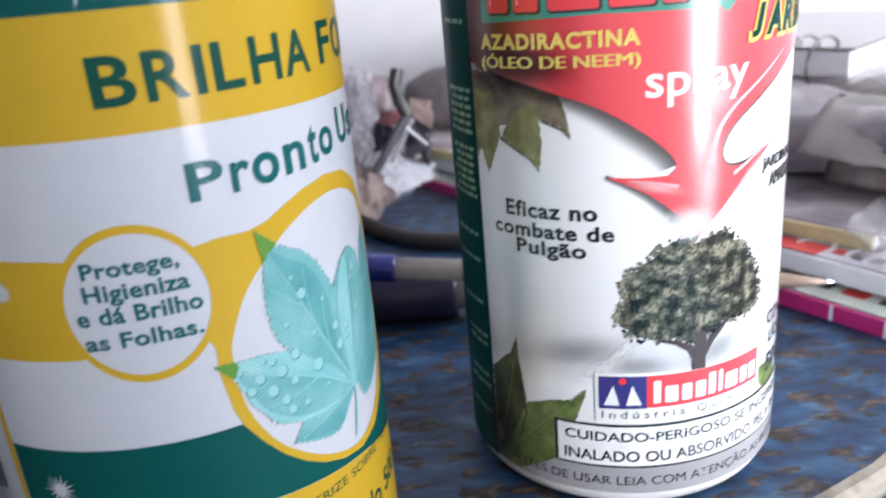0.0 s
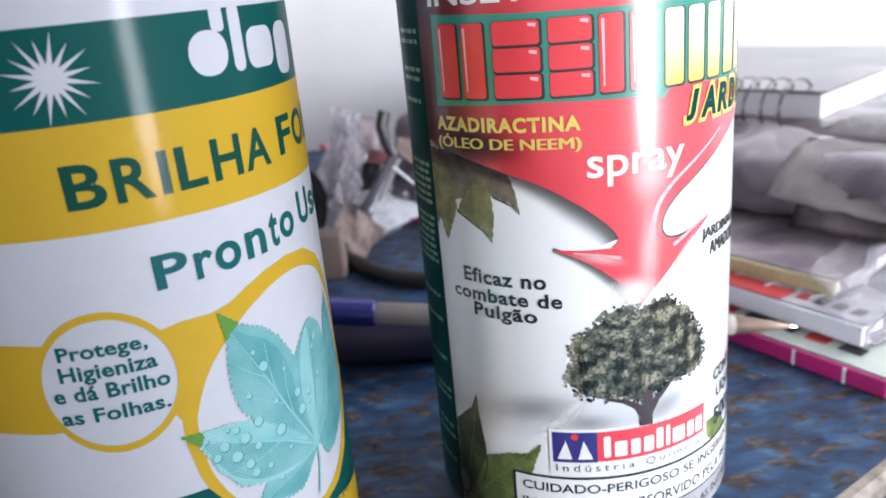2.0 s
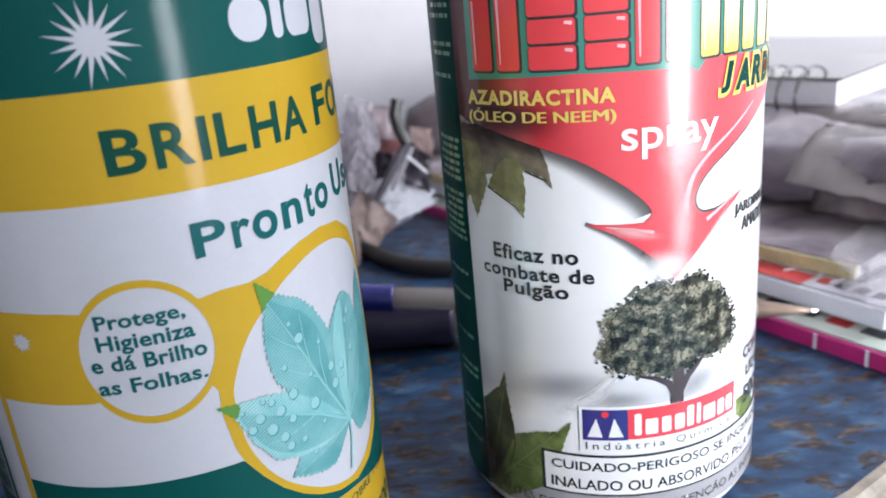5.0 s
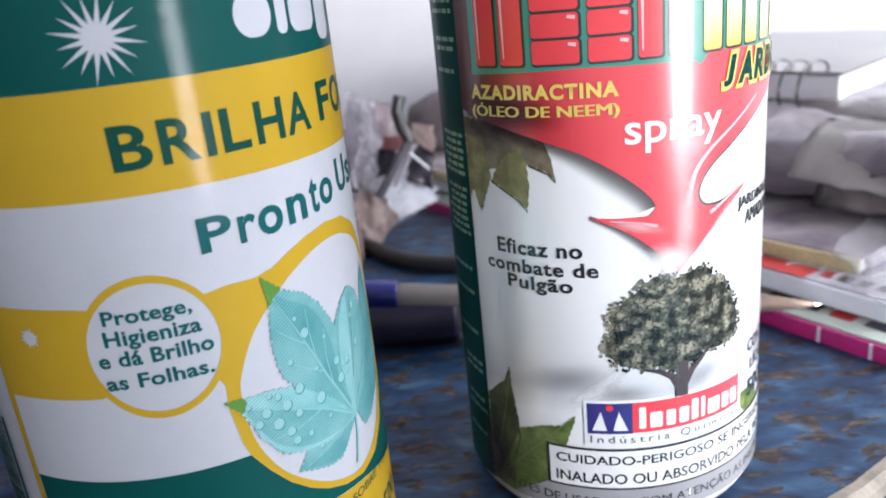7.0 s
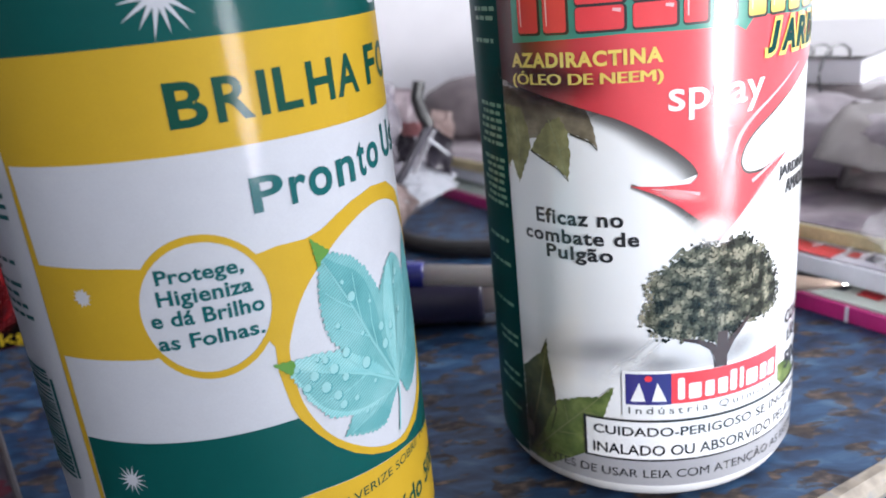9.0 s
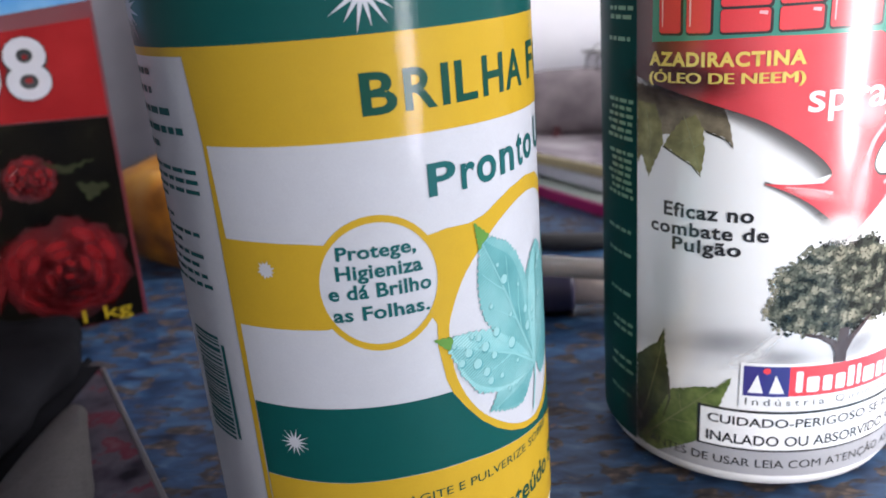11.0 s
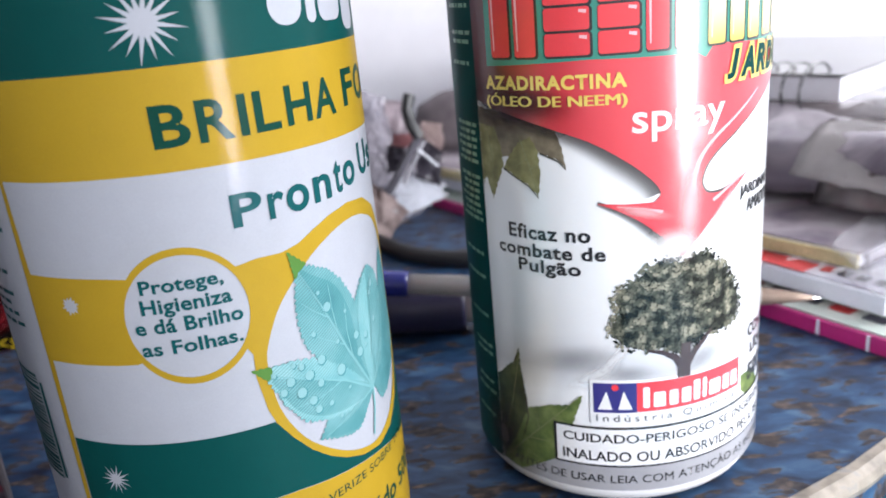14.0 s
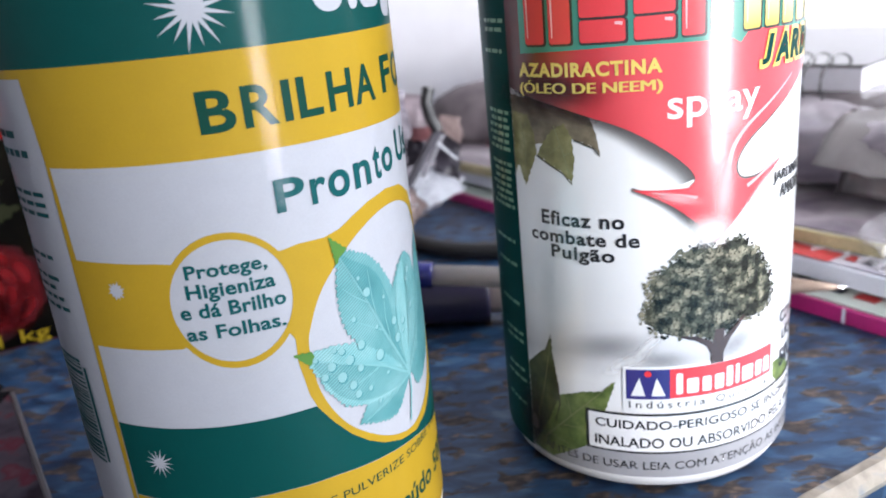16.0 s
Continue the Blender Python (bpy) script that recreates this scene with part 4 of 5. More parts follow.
    I("warning_ground", filled([rect(-19.6, 11.4, 45.4, 20.4)]), WHITE_PRINT, 4)
    I("lettering", letters("CUIDADO-PERIGOSO SE INGERIDO,", 57 * MM, 2.5 * MM, 0.012, (-18.0 * MM, 16.7 * MM)), BLACK_PRINT, 5)
    I("lettering", letters("INALADO OU ABSORVIDO PELA PELE", 57 * MM, 2.5 * MM, 0.012, (-18.2 * MM, 12.4 * MM)), BLACK_PRINT, 5)
    I("lettering", letters("ANTES DE USAR LEIA COM ATENÇÃO AS INSTRUÇÕES", 78 * MM, 3.0 * MM, 0.0, (-32 * MM, 6.3 * MM)), BLACK_PRINT, 3)
    return bt


leaf_shine_bottle()
insecticide_bottle()


# ---- paper, plastic and other stuff on the table ----
PINK_SPINE = plain("pink_spine", (0.46, 0.02, 0.17), 0.4, var=0.15, scale=90)
MINT_COVER = mottled("mint_cover", [(0.35, (0.42, 0.52, 0.46)), (0.6, (0.58, 0.64, 0.58)), (0.8, (0.5, 0.5, 0.5))], 30, 0.3, coords="object")
PAPER_WHITE = plain("paper_white", (0.72, 0.74, 0.80), 0.5, var=0.08, scale=80)
GREY_COVER = mottled("grey_cover", [(0.3, (0.24, 0.215, 0.30)), (0.5, (0.47, 0.465, 0.53)), (0.72, (0.74, 0.74, 0.77))], 34, 0.25, coords="object")
DUSKY_COVER = mottled("dusky_cover", [(0.34, (0.16, 0.135, 0.175)), (0.5, (0.33, 0.29, 0.32)), (0.66, (0.50, 0.47, 0.49)), (0.8, (0.60, 0.58, 0.60))], 30, 0.22, dist=0.8, coords="object")
YELLOW_SPINE = plain("yellow_spine", (0.52, 0.46, 0.26), 0.45, var=0.35, scale=90)
RED_COVER = plain("red_cover", (0.50, 0.035, 0.04), 0.35, var=0.15, scale=90)
DARK_INK = plain("dark_ink", (0.05, 0.05, 0.07), 0.4)
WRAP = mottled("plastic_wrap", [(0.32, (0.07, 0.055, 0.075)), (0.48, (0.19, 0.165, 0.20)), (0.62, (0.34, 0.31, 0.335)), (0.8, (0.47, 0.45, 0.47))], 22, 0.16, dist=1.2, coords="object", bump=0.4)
# paler copy of the wrap: the fold's highlight is put into its colour
WRAP_LIT = mottled("plastic_wrap_lit", [(0.35, (0.234, 0.221, 0.221)), (0.6, (0.429, 0.403, 0.403)), (0.8, (0.546, 0.520, 0.533))], 16, 0.18, dist=1.0, coords="object", bump=0.3)
# darker copy: dark plastic, with the shade under the notebook painted in
WRAP_DARK_SHADED = mottled("plastic_wrap_dark_shaded", [(0.35, (0.045, 0.038, 0.042)), (0.6, (0.120, 0.100, 0.105)), (0.8, (0.22, 0.195, 0.20))], 26, 0.18, dist=1.0, coords="object", bump=0.4)
COVER_DARK = mottled("notebook_cover", [(0.35, (0.06, 0.06, 0.065)), (0.55, (0.14, 0.135, 0.13)), (0.72, (0.30, 0.29, 0.28))], 26, 0.12, coords="object")
PAGES = plain("page_block", (0.84, 0.84, 0.89), 0.6, var=0.1, scale=200)
WIRE = plain("black_wire", (0.03, 0.03, 0.035), 0.35)
CLEAR_PLASTIC = plain("clear_plastic", (0.80, 0.76, 0.72), 0.12, var=0.05, trans=0.65)
BRASS = plain("brass", (0.44, 0.33, 0.26), 0.4, metal=0.35, var=0.1)
INK_BLUE = plain("blue_cap", (0.012, 0.016, 0.14), 0.25, var=0.05)
STEEL = plain("steel", (0.7, 0.7, 0.7), 0.2, metal=1.0)
NAVY = plain("navy_plastic", (0.028, 0.024, 0.055), 0.35, var=0.1)
CREAM = plain("cream_plastic", (0.62, 0.52, 0.46), 0.4)
BLACK_RUBBER = plain("black_rubber", (0.012, 0.012, 0.014), 0.45)
MAUVE_CLOTH = mottled("mauve_cloth", [(0.35, (0.12, 0.10, 0.11)), (0.6, (0.20, 0.17, 0.18)), (0.8, (0.26, 0.23, 0.24))], 60, 0.8, coords="object", bump=0.4)
ORANGE = mottled("orange_packet", [(0.35, (0.10, 0.035, 0.008)), (0.55, (0.30, 0.125, 0.012)), (0.75, (0.44, 0.24, 0.03))], 45, 0.4, coords="object", bump=0.3)
BLACK_MATTE = mottled("black_matte", [(0.4, (0.004, 0.004, 0.005)), (0.7, (0.008, 0.008, 0.010))], 40, 0.9, coords="object", bump=0.4)
BLACK_MATTE.node_tree.nodes["Principled BSDF"].inputs["Specular IOR Level"].default_value = 0.03
CARDBOARD = plain("cardboard", (0.13, 0.095, 0.085), 0.75, var=0.25, scale=60)
PINK_STUFF = plain("pink_plastic", (0.50, 0.24, 0.25), 0.35, var=0.3, scale=60)
BEIGE_STUFF = plain("beige_paper", (0.46, 0.36, 0.34), 0.6, var=0.2, scale=60)
CLEAR_BAG = plain("clear_bag", (0.50, 0.47, 0.53), 0.22, var=0.25, scale=60, bump=0.5, alpha=0.6)
CLEAR_FILM = plain("clear_film", (0.82, 0.82, 0.86), 0.12, var=0.1, scale=60, bump=0.4, alpha=0.28)
PALE_WRAP = plain("pale_wrapper", (0.50, 0.43, 0.46), 0.3, var=0.25, scale=60, bump=0.3)
DARK_INSIDE = plain("dark_inside", (0.060, 0.052, 0.072), 0.3, var=0.4, scale=80, bump=0.3)
DARK_STRAP = plain("dark_strap", (0.055, 0.052, 0.066), 0.35, var=0.2, scale=80)
GREY_STRAP = plain("grey_strap", (0.24, 0.235, 0.26), 0.3)
MAROON_BEAD = plain("red_bead", (0.22, 0.05, 0.05), 0.4)
MAROON = plain("maroon_plastic", (0.09, 0.025, 0.03), 0.35)


def lumpy(sx, sy, sz, seed, amp, cuts=18, freq=30.0, power=3.0, flat=True):
    """A soft filled bag: a rounded block pushed about by noise, standing on z = 0."""
    bm = bmesh.new()
    bmesh.ops.create_icosphere(bm, subdivisions=5, radius=1)
    for v in bm.verts:
        n = v.co.copy()
        k = (abs(n.x) ** power + abs(n.y) ** power + abs(n.z) ** power) ** (-1 / power)
        p = Vector((n.x * k * sx / 2, n.y * k * sy / 2, n.z * k * sz / 2))
        q = noise.noise(p * freq + Vector((seed, 0, 0))) + 0.5 * noise.noise(p * freq * 2.3 + Vector((0, seed, 0)))
        ridge = 1 - abs(noise.noise(p * freq * 0.7 + Vector((0, 0, seed)))) * 2
        p += n * amp * (q + 0.5 * ridge)
        p.z += sz / 2
        if flat and p.z < 0:
            p.z *= 0.02
        v.co = p
    return bm


def sheet_bm(q, amp, seed, thick=0.0004, n=14):
    """A thin crumpled sheet between four corners."""
    q = [Vector(c) for c in q]
    up = (q[1] - q[0]).cross(q[3] - q[0]).normalized()
    bm = bmesh.new()
    grid = []
    for j in range(n + 1):
        line = []
        for i in range(n + 1):
            p = q[0].lerp(q[1], i / n).lerp(q[3].lerp(q[2], i / n), j / n)
            k = noise.noise(p * 150 + Vector((seed, 0, 0))) + 0.7 * (1 - 2 * abs(noise.noise(p * 260 + Vector((0, seed, 0)))))
            side = (q[1] - q[0]).normalized() * noise.noise(p * 220 + Vector((0, 0, seed))) * amp * 1.2
            p = p + up * amp * k + side
            line.append(bm.verts.new(p))
        grid.append(line)
    for j in range(n):
        for i in range(n):
            bm.faces.new((grid[j][i], grid[j][i + 1], grid[j + 1][i + 1], grid[j + 1][i]))
    bmesh.ops.solidify(bm, geom=bm.faces[:], thickness=thick)
    return bm


def frame_of(corner, along, z=0.0):
    """A pose at the corner whose x axis runs along the given way in plan."""
    return pose(corner[0], corner[1], z, 0, 0, math.degrees(math.atan2(along[1], along[0])))


def magazine(label, corner, z, thick, spine_mat, cover_mat, length=0.27, width=0.20, along=(-0.537, 0.843)):
    """Its near corner at the origin, the spine along +x, the sheets to the right of it (-y)."""
    m = thing("magazine", label, "magazine", frame_of(corner, along, z), "stack of magazines")
    part("page_block", box_bm(length - 0.001, width - 0.002, thick - 0.0012, (length / 2, -width / 2 - 0.001, thick / 2)), PAGES, m)
    sp = box_bm(length, 0.0016, thick, (length / 2, -0.0008, thick / 2), 0.0005)
    part("spine", sp, spine_mat, m)
    part("cover", box_bm(length, width, 0.0005, (length / 2, -width / 2 - 0.0017, thick + 0.0002)), cover_mat, m)
    part("cover", box_bm(length, width, 0.0005, (length / 2, -width / 2 - 0.0017, 0.0002)), cover_mat, m)
    return m


def cover_bar(m, x0, y0, x1, y1, thick, mat, name="cover_print"):
    part(name, box_bm(abs(x1 - x0), abs(y1 - y0), 0.0002, ((x0 + x1) / 2, (y0 + y1) / 2, thick + 0.0007)), mat, m)


def stack():
    m = magazine("thin magazine with bright pink spine and pale cover", (0.1262, 0.1822), 0.0, 0.0055, PINK_SPINE, MINT_COVER)
    for k in range(5):
        cover_bar(m, 0.012 + 0.011 * k, -0.008, 0.019 + 0.011 * k, -0.0125, 0.0055, RED_COVER if k in (1, 4) else DARK_INK)
    for k in range(2):
        part("spine_scuff", box_bm(0.0010, 0.0004, 0.005, (0.012 + 0.016 * k, 0.0002, 0.0028)), PAPER_WHITE, m, "white scuff on the spine")
    m = magazine("white magazine with red title, wrapped in clear film", (0.1275, 0.1985), 0.0078, 0.0062, PAPER_WHITE, GREY_COVER)
    cover_bar(m, 0.028, -0.001, 0.30 * 0.25, -0.010, 0.0062, RED_COVER)
    for k in range(4):
        cover_bar(m, 0.004 + 0.006 * k, -0.006, 0.0075 + 0.006 * k, -0.0105, 0.0062, RED_COVER if k == 3 else DARK_INK)
    part("film_fold", tube(spline([(-0.001, -0.003, 0.002), (-0.004, -0.006, 0.005), (-0.002, -0.012, 0.0075), (-0.005, -0.02, 0.004)]), 0.0018, 6), CLEAR_BAG, m, "crumpled clear film")
    # thin white rods paint the glints on the film's creases
    for x, y, a in ((0.012, -0.020, 0.3), (0.020, -0.013, 0.5), (0.027, -0.016, 0.2), (0.036, -0.012, 0.4), (0.048, -0.014, 0.6), (0.008, -0.034, 0.2), (0.022, -0.040, 0.3)):
        part("film_glint", tube([(x, y, 0.0072), (x + 0.003 * a, y + 0.006, 0.0074)], 0.00022, 6), PAGES, m, "white glint drawn along a crease of clear film")
    m = magazine("grey magazine with yellowish spine", (0.1295, 0.2195), 0.0148, 0.0050, YELLOW_SPINE, DUSKY_COVER, 0.26, 0.19, (-0.60, 0.80))
    part("film_fold", tube(spline([(-0.001, -0.004, 0.003), (-0.004, -0.012, 0.006), (0.0, -0.024, 0.008), (-0.002, -0.04, 0.007)]), 0.002, 6), CLEAR_BAG, m, "crumpled clear film")
    inv = m.matrix_world.inverted()
    for k, q in enumerate((((0.1226, 0.2258, 0.0212), (0.1216, 0.2023, 0.0212), (0.1510, 0.2252, 0.0225), (0.1537, 0.2543, 0.0225)), ((0.1229, 0.2171, 0.0150), (0.1241, 0.1936, 0.0150), (0.1437, 0.2084, 0.0165), (0.1407, 0.2284, 0.0165)))):
        part("film", sheet_bm([inv @ Vector(c) for c in q], 0.0010, 5.0 + k, 0.0003), CLEAR_FILM, m, "loose crumpled clear film", smooth=True)
    bag = thing("plastic_parcel", "grey plastic parcel with soft folds on magazines", "parcel", frame_of((0.215, 0.335), (-0.60, 0.80), 0.0208))
    bm = lumpy(0.25, 0.20, 0.027, 3.1, 0.0045, freq=34, power=4)
    part("wrapping", bm, WRAP, bag, smooth=True)
    inv = bag.matrix_world.inverted()
    for cs, mat, lb in ((((0.126, 0.266, 0.036), (0.166, 0.232, 0.028), (0.196, 0.258, 0.050), (0.152, 0.290, 0.050)), WRAP_LIT, "pale loose flap, highlight in its colour"), (((0.131, 0.258, 0.0262), (0.170, 0.226, 0.0238), (0.186, 0.240, 0.036), (0.140, 0.262, 0.036)), WRAP_DARK_SHADED, "dark fold, shade in its colour")):
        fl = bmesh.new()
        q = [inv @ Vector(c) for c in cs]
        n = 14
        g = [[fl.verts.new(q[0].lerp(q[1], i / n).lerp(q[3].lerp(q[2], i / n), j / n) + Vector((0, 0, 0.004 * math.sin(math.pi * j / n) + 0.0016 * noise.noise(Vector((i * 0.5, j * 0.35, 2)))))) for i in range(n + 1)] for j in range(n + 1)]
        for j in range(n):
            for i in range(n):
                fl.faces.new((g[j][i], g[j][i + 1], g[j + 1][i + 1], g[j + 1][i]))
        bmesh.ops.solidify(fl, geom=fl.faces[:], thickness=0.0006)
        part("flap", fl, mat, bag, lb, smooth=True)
    bag2 = thing("plastic_parcel", "dark maroon plastic packet under a notebook, shade in its colour", "parcel", frame_of((0.200, 0.385), (-0.60, 0.80), 0.0208))
    part("wrapping", lumpy(0.15, 0.17, 0.030, 8.7, 0.002, freq=30, power=5), WRAP_DARK_SHADED, bag2, smooth=True)


def notebook():
    nb = thing("notebook", "spiral notebook with glossy dark cover, lying closed", "notebook", frame_of((0.1697, 0.3153), (0.745, 0.667), 0.0495))
    L, W, T = 0.15, 0.20, 0.0125
    part("page_block", box_bm(L - 0.002, W - 0.004, T - 0.002, (L / 2, W / 2, T / 2), 0.0004, 1), PAGES, nb)
    part("cover", box_bm(L, W, 0.0011, (L / 2, W / 2, T - 0.0002), 0.0004, 1), COVER_DARK, nb, "glossy dark patterned cover")
    part("cover", box_bm(L, W, 0.0011, (L / 2, W / 2, 0.0005), 0.0004, 1), COVER_DARK, nb)
    y = 0.011
    while y < W - 0.01:
        pts = [(0.0015 + 0.0150 * math.cos(a), y + 0.0022 * math.sin(a / 2), T / 2 + 0.0112 * math.sin(a)) for a in [2 * math.pi * k / 20 - 0.3 for k in range(18)]]
        part("ring", tube(pts, 0.00055, 6), WIRE, nb, "black spiral wire")
        y += 0.0078


def ballpoint():
    """Clear pen with a blue cap on its tail, from the magazine up onto the marker."""
    tip, tail = Vector((0.1148, 0.2130, 0.0093)), Vector((-0.030, 0.2262, 0.0233))
    d = (tail - tip).normalized()
    pen = thing("ballpoint_pen", "clear ballpoint pen with blue cap on its end", "pen")
    at = lambda s: tip + d * s
    part("barrel", tube([at(0.019), at(0.021), at(0.138)], 0.0036, 12, [0.0032, 0.0036, 0.0036]), CLEAR_PLASTIC, pen, "clear plastic barrel", smooth=True)
    part("refill", tube([at(0.016), at(0.132)], 0.0012, 8), CREAM, pen)
    part("tip_cone", tube([at(0.002), at(0.004), at(0.019)], 0.003, 12, [0.0006, 0.0010, 0.0031]), BRASS, pen, "brass tip cone", smooth=True)
    part("point", tube([at(0.0), at(0.0022)], 0.0004, 8, [0.0002, 0.0006]), STEEL, pen)
    part("cap", tube([at(0.1312), at(0.132), at(0.172), at(0.176)], 0.0044, 12, [0.0042, 0.0044, 0.0042, 0.0030]), INK_BLUE, pen, "blue cap", smooth=True)


def marker():
    mk = thing("marker_pen", "thick dark navy marker pen lying on table", "marker")
    z = 0.0092
    part("barrel", tube([(-0.085, 0.2405, z), (-0.084, 0.2405, z), (0.0018, 0.2345, z), (0.0028, 0.2345, z)], 0.0092, 20, [0.0085, 0.0092, 0.0092, 0.0086]), NAVY, mk, smooth=True)
    part("end_piece", tube([(0.0025, 0.2345, z), (0.012, 0.234, z), (0.030, 0.233, z), (0.032, 0.233, z)], 0.006, 16, [0.0066, 0.0066, 0.0056, 0.004]), CREAM, mk, "cream end piece", smooth=True)


def cable():
    pts = spline([(-0.075, 0.36, 0.0035), (-0.052, 0.352, 0.0035), (-0.034, 0.330, 0.0036), (-0.018, 0.308, 0.0036), (0.002, 0.297, 0.0036), (0.03, 0.295, 0.0036), (0.07, 0.305, 0.0036), (0.095, 0.33, 0.0036)], 8)
    tagged(part("cable", tube(pts, 0.0035, 10), BLACK_RUBBER, smooth=True), "thick black cable curving across the table", "cable")


def clear_bag():
    bg = thing("plastic_bag", "crumpled clear plastic bag with odds and ends", "bag")
    rows = (("fold", CLEAR_BAG, "tall clear plastic fold", ((-0.0461, 0.350, 0.0229), (-0.0305, 0.346, 0.0239), (-0.0241, 0.356, 0.0649), (-0.0375, 0.360, 0.0692)), 0.0022),
                                ("fold", CLEAR_BAG, "clear plastic fold", ((-0.0412, 0.343, 0.0284), (-0.0272, 0.340, 0.0266), (-0.0230, 0.348, 0.0571), (-0.0294, 0.350, 0.0648)), 0.002),
                                ("wrapper", PALE_WRAP, "pale pinkish wrapper", ((-0.0281, 0.360, 0.0389), (-0.0133, 0.358, 0.0407), (-0.0136, 0.364, 0.0600), (-0.0277, 0.366, 0.0631)), 0.0016),
                                ("wrapper", PINK_STUFF, "salmon pink stripe of the wrapper", ((-0.0246, 0.357, 0.0398), (-0.0143, 0.355, 0.0411), (-0.0134, 0.356, 0.0470), (-0.0233, 0.358, 0.0471)), 0.0008),
                                ("paper", PAPER_WHITE, "white paper", ((-0.0297, 0.342, 0.0160), (-0.0191, 0.339, 0.0112), (0.0010, 0.350, 0.0178), (-0.0141, 0.358, 0.0237)), 0.0012),
                                ("paper", PAPER_WHITE, "white paper", ((-0.0301, 0.350, 0.0208), (-0.0103, 0.347, 0.0164), (0.0007, 0.356, 0.0200), (-0.0182, 0.362, 0.0275)), 0.0012),
                                ("paper", BEIGE_STUFF, "beige paper", ((-0.0370, 0.336, 0.0077), (-0.0301, 0.335, 0.0012), (-0.0185, 0.341, 0.0125), (-0.0309, 0.345, 0.0250)), 0.0014),
                                ("paper", BEIGE_STUFF, "beige paper", ((-0.0417, 0.338, 0.0173), (-0.0328, 0.336, 0.0039), (-0.0241, 0.343, 0.0195), (-0.0364, 0.346, 0.0272)), 0.0014),
                                ("fold", DARK_INSIDE, "dark sheet inside, for dark pieces and gaps", ((-0.0154, 0.356, 0.0260), (-0.0030, 0.354, 0.0204), (-0.0015, 0.360, 0.0367), (-0.0104, 0.362, 0.0445)), 0.0016),
                                # dark sheet put in for the shaded gap between the folds
                                ("fold", DARK_INSIDE, "dark sheet inside, for dark pieces and gaps", ((-0.0311, 0.354, 0.0285), (-0.0190, 0.353, 0.0309), (-0.0181, 0.356, 0.0405), (-0.0269, 0.357, 0.0425)), 0.001),
                                ("fold", DARK_INSIDE, "dark sheet inside, for dark pieces and gaps", ((-0.0424, 0.354, 0.0240), (-0.0339, 0.353, 0.0229), (-0.0330, 0.357, 0.0363), (-0.0409, 0.358, 0.0379)), 0.001),
                                ("paper", BEIGE_STUFF, "cream paper", ((-0.0114, 0.366, 0.0410), (-0.0005, 0.364, 0.0357), (0.0008, 0.368, 0.0482), (-0.0105, 0.370, 0.0505)), 0.0012),
                                ("fold", CLEAR_BAG, "clear plastic fold", ((-0.0491, 0.352, 0.0390), (-0.0427, 0.346, 0.0237), (-0.0401, 0.346, 0.0275), (-0.0457, 0.354, 0.0431)), 0.001))
    for k, (name, mat, lb, q, amp) in enumerate(rows):
        part(name, sheet_bm(q, amp, 3.7 * k), mat, bg, lb, smooth=k > 1)
    b = lumpy(0.040, 0.030, 0.050, 5.0, 0.004, freq=60, power=2.4)
    bmesh.ops.translate(b, verts=b.verts[:], vec=(-0.030, 0.374, 0))
    part("bag", b, CLEAR_BAG, bg, "wrinkled clear plastic", smooth=True)
    part("strap", tube([(-0.0112, 0.345, 0.0470), (-0.0172, 0.342, 0.0383), (-0.0226, 0.339, 0.0304), (-0.0273, 0.337, 0.0237)], 0.0021, 8), DARK_STRAP, bg, "dark grey plastic strip")
    part("strap", tube([(-0.0089, 0.347, 0.0448), (-0.0139, 0.344, 0.0362), (-0.0200, 0.341, 0.0269)], 0.0012, 8), GREY_STRAP, bg, "grey plastic strip")
    part("strap", tube([(-0.0132, 0.347, 0.0668), (-0.0151, 0.346, 0.0601), (-0.0136, 0.345, 0.0528), (-0.0107, 0.345, 0.0470)], 0.0028, 8), BLACK_RUBBER, bg, "black strip")
    part("strap", tube([(-0.0117, 0.344, 0.0416), (-0.0075, 0.343, 0.0377), (-0.0028, 0.342, 0.0333)], 0.0005, 6), PAPER_WHITE, bg, "thin white strip")
    r = bmesh.new()
    bmesh.ops.create_icosphere(r, subdivisions=2, radius=0.0020, matrix=Matrix.Translation((-0.0434, 0.356, 0.0515)))
    part("red_bead", r, MAROON_BEAD, bg, "small red bead", smooth=True)


def white_book():
    bk = thing("book", "white book with red lower edge lying flat", "book", frame_of((0.052, 0.372), (-0.74, 0.67)))
    part("page_block", box_bm(0.11, 0.14, 0.007, (0.055, -0.0705, 0.0055), 0.0006, 1), PAGES, bk)
    part("cover", box_bm(0.112, 0.142, 0.0022, (0.055, -0.071, 0.0011), 0.0006, 1), RED_COVER, bk, "red cover")
    part("cover", box_bm(0.112, 0.142, 0.0008, (0.055, -0.071, 0.0096), 0.0003, 1), PAPER_WHITE, bk, "white cover")


def spectacles():
    sp = thing("spectacles", "dark folded spectacles lying on a white book", "spectacles")
    part("arm", tube(spline([(0.020, 0.445, 0.027), (0.0175, 0.432, 0.022), (0.0155, 0.420, 0.0145), (0.014, 0.412, 0.0122)]), 0.0026, 8), MAROON, sp, "dark maroon arm", smooth=True)
    part("arm", tube(spline([(-0.006, 0.440, 0.020), (0.010, 0.428, 0.0165), (0.028, 0.412, 0.0135), (0.046, 0.397, 0.0118)]), 0.0016, 8), BLACK_RUBBER, sp, "black arm", smooth=True)


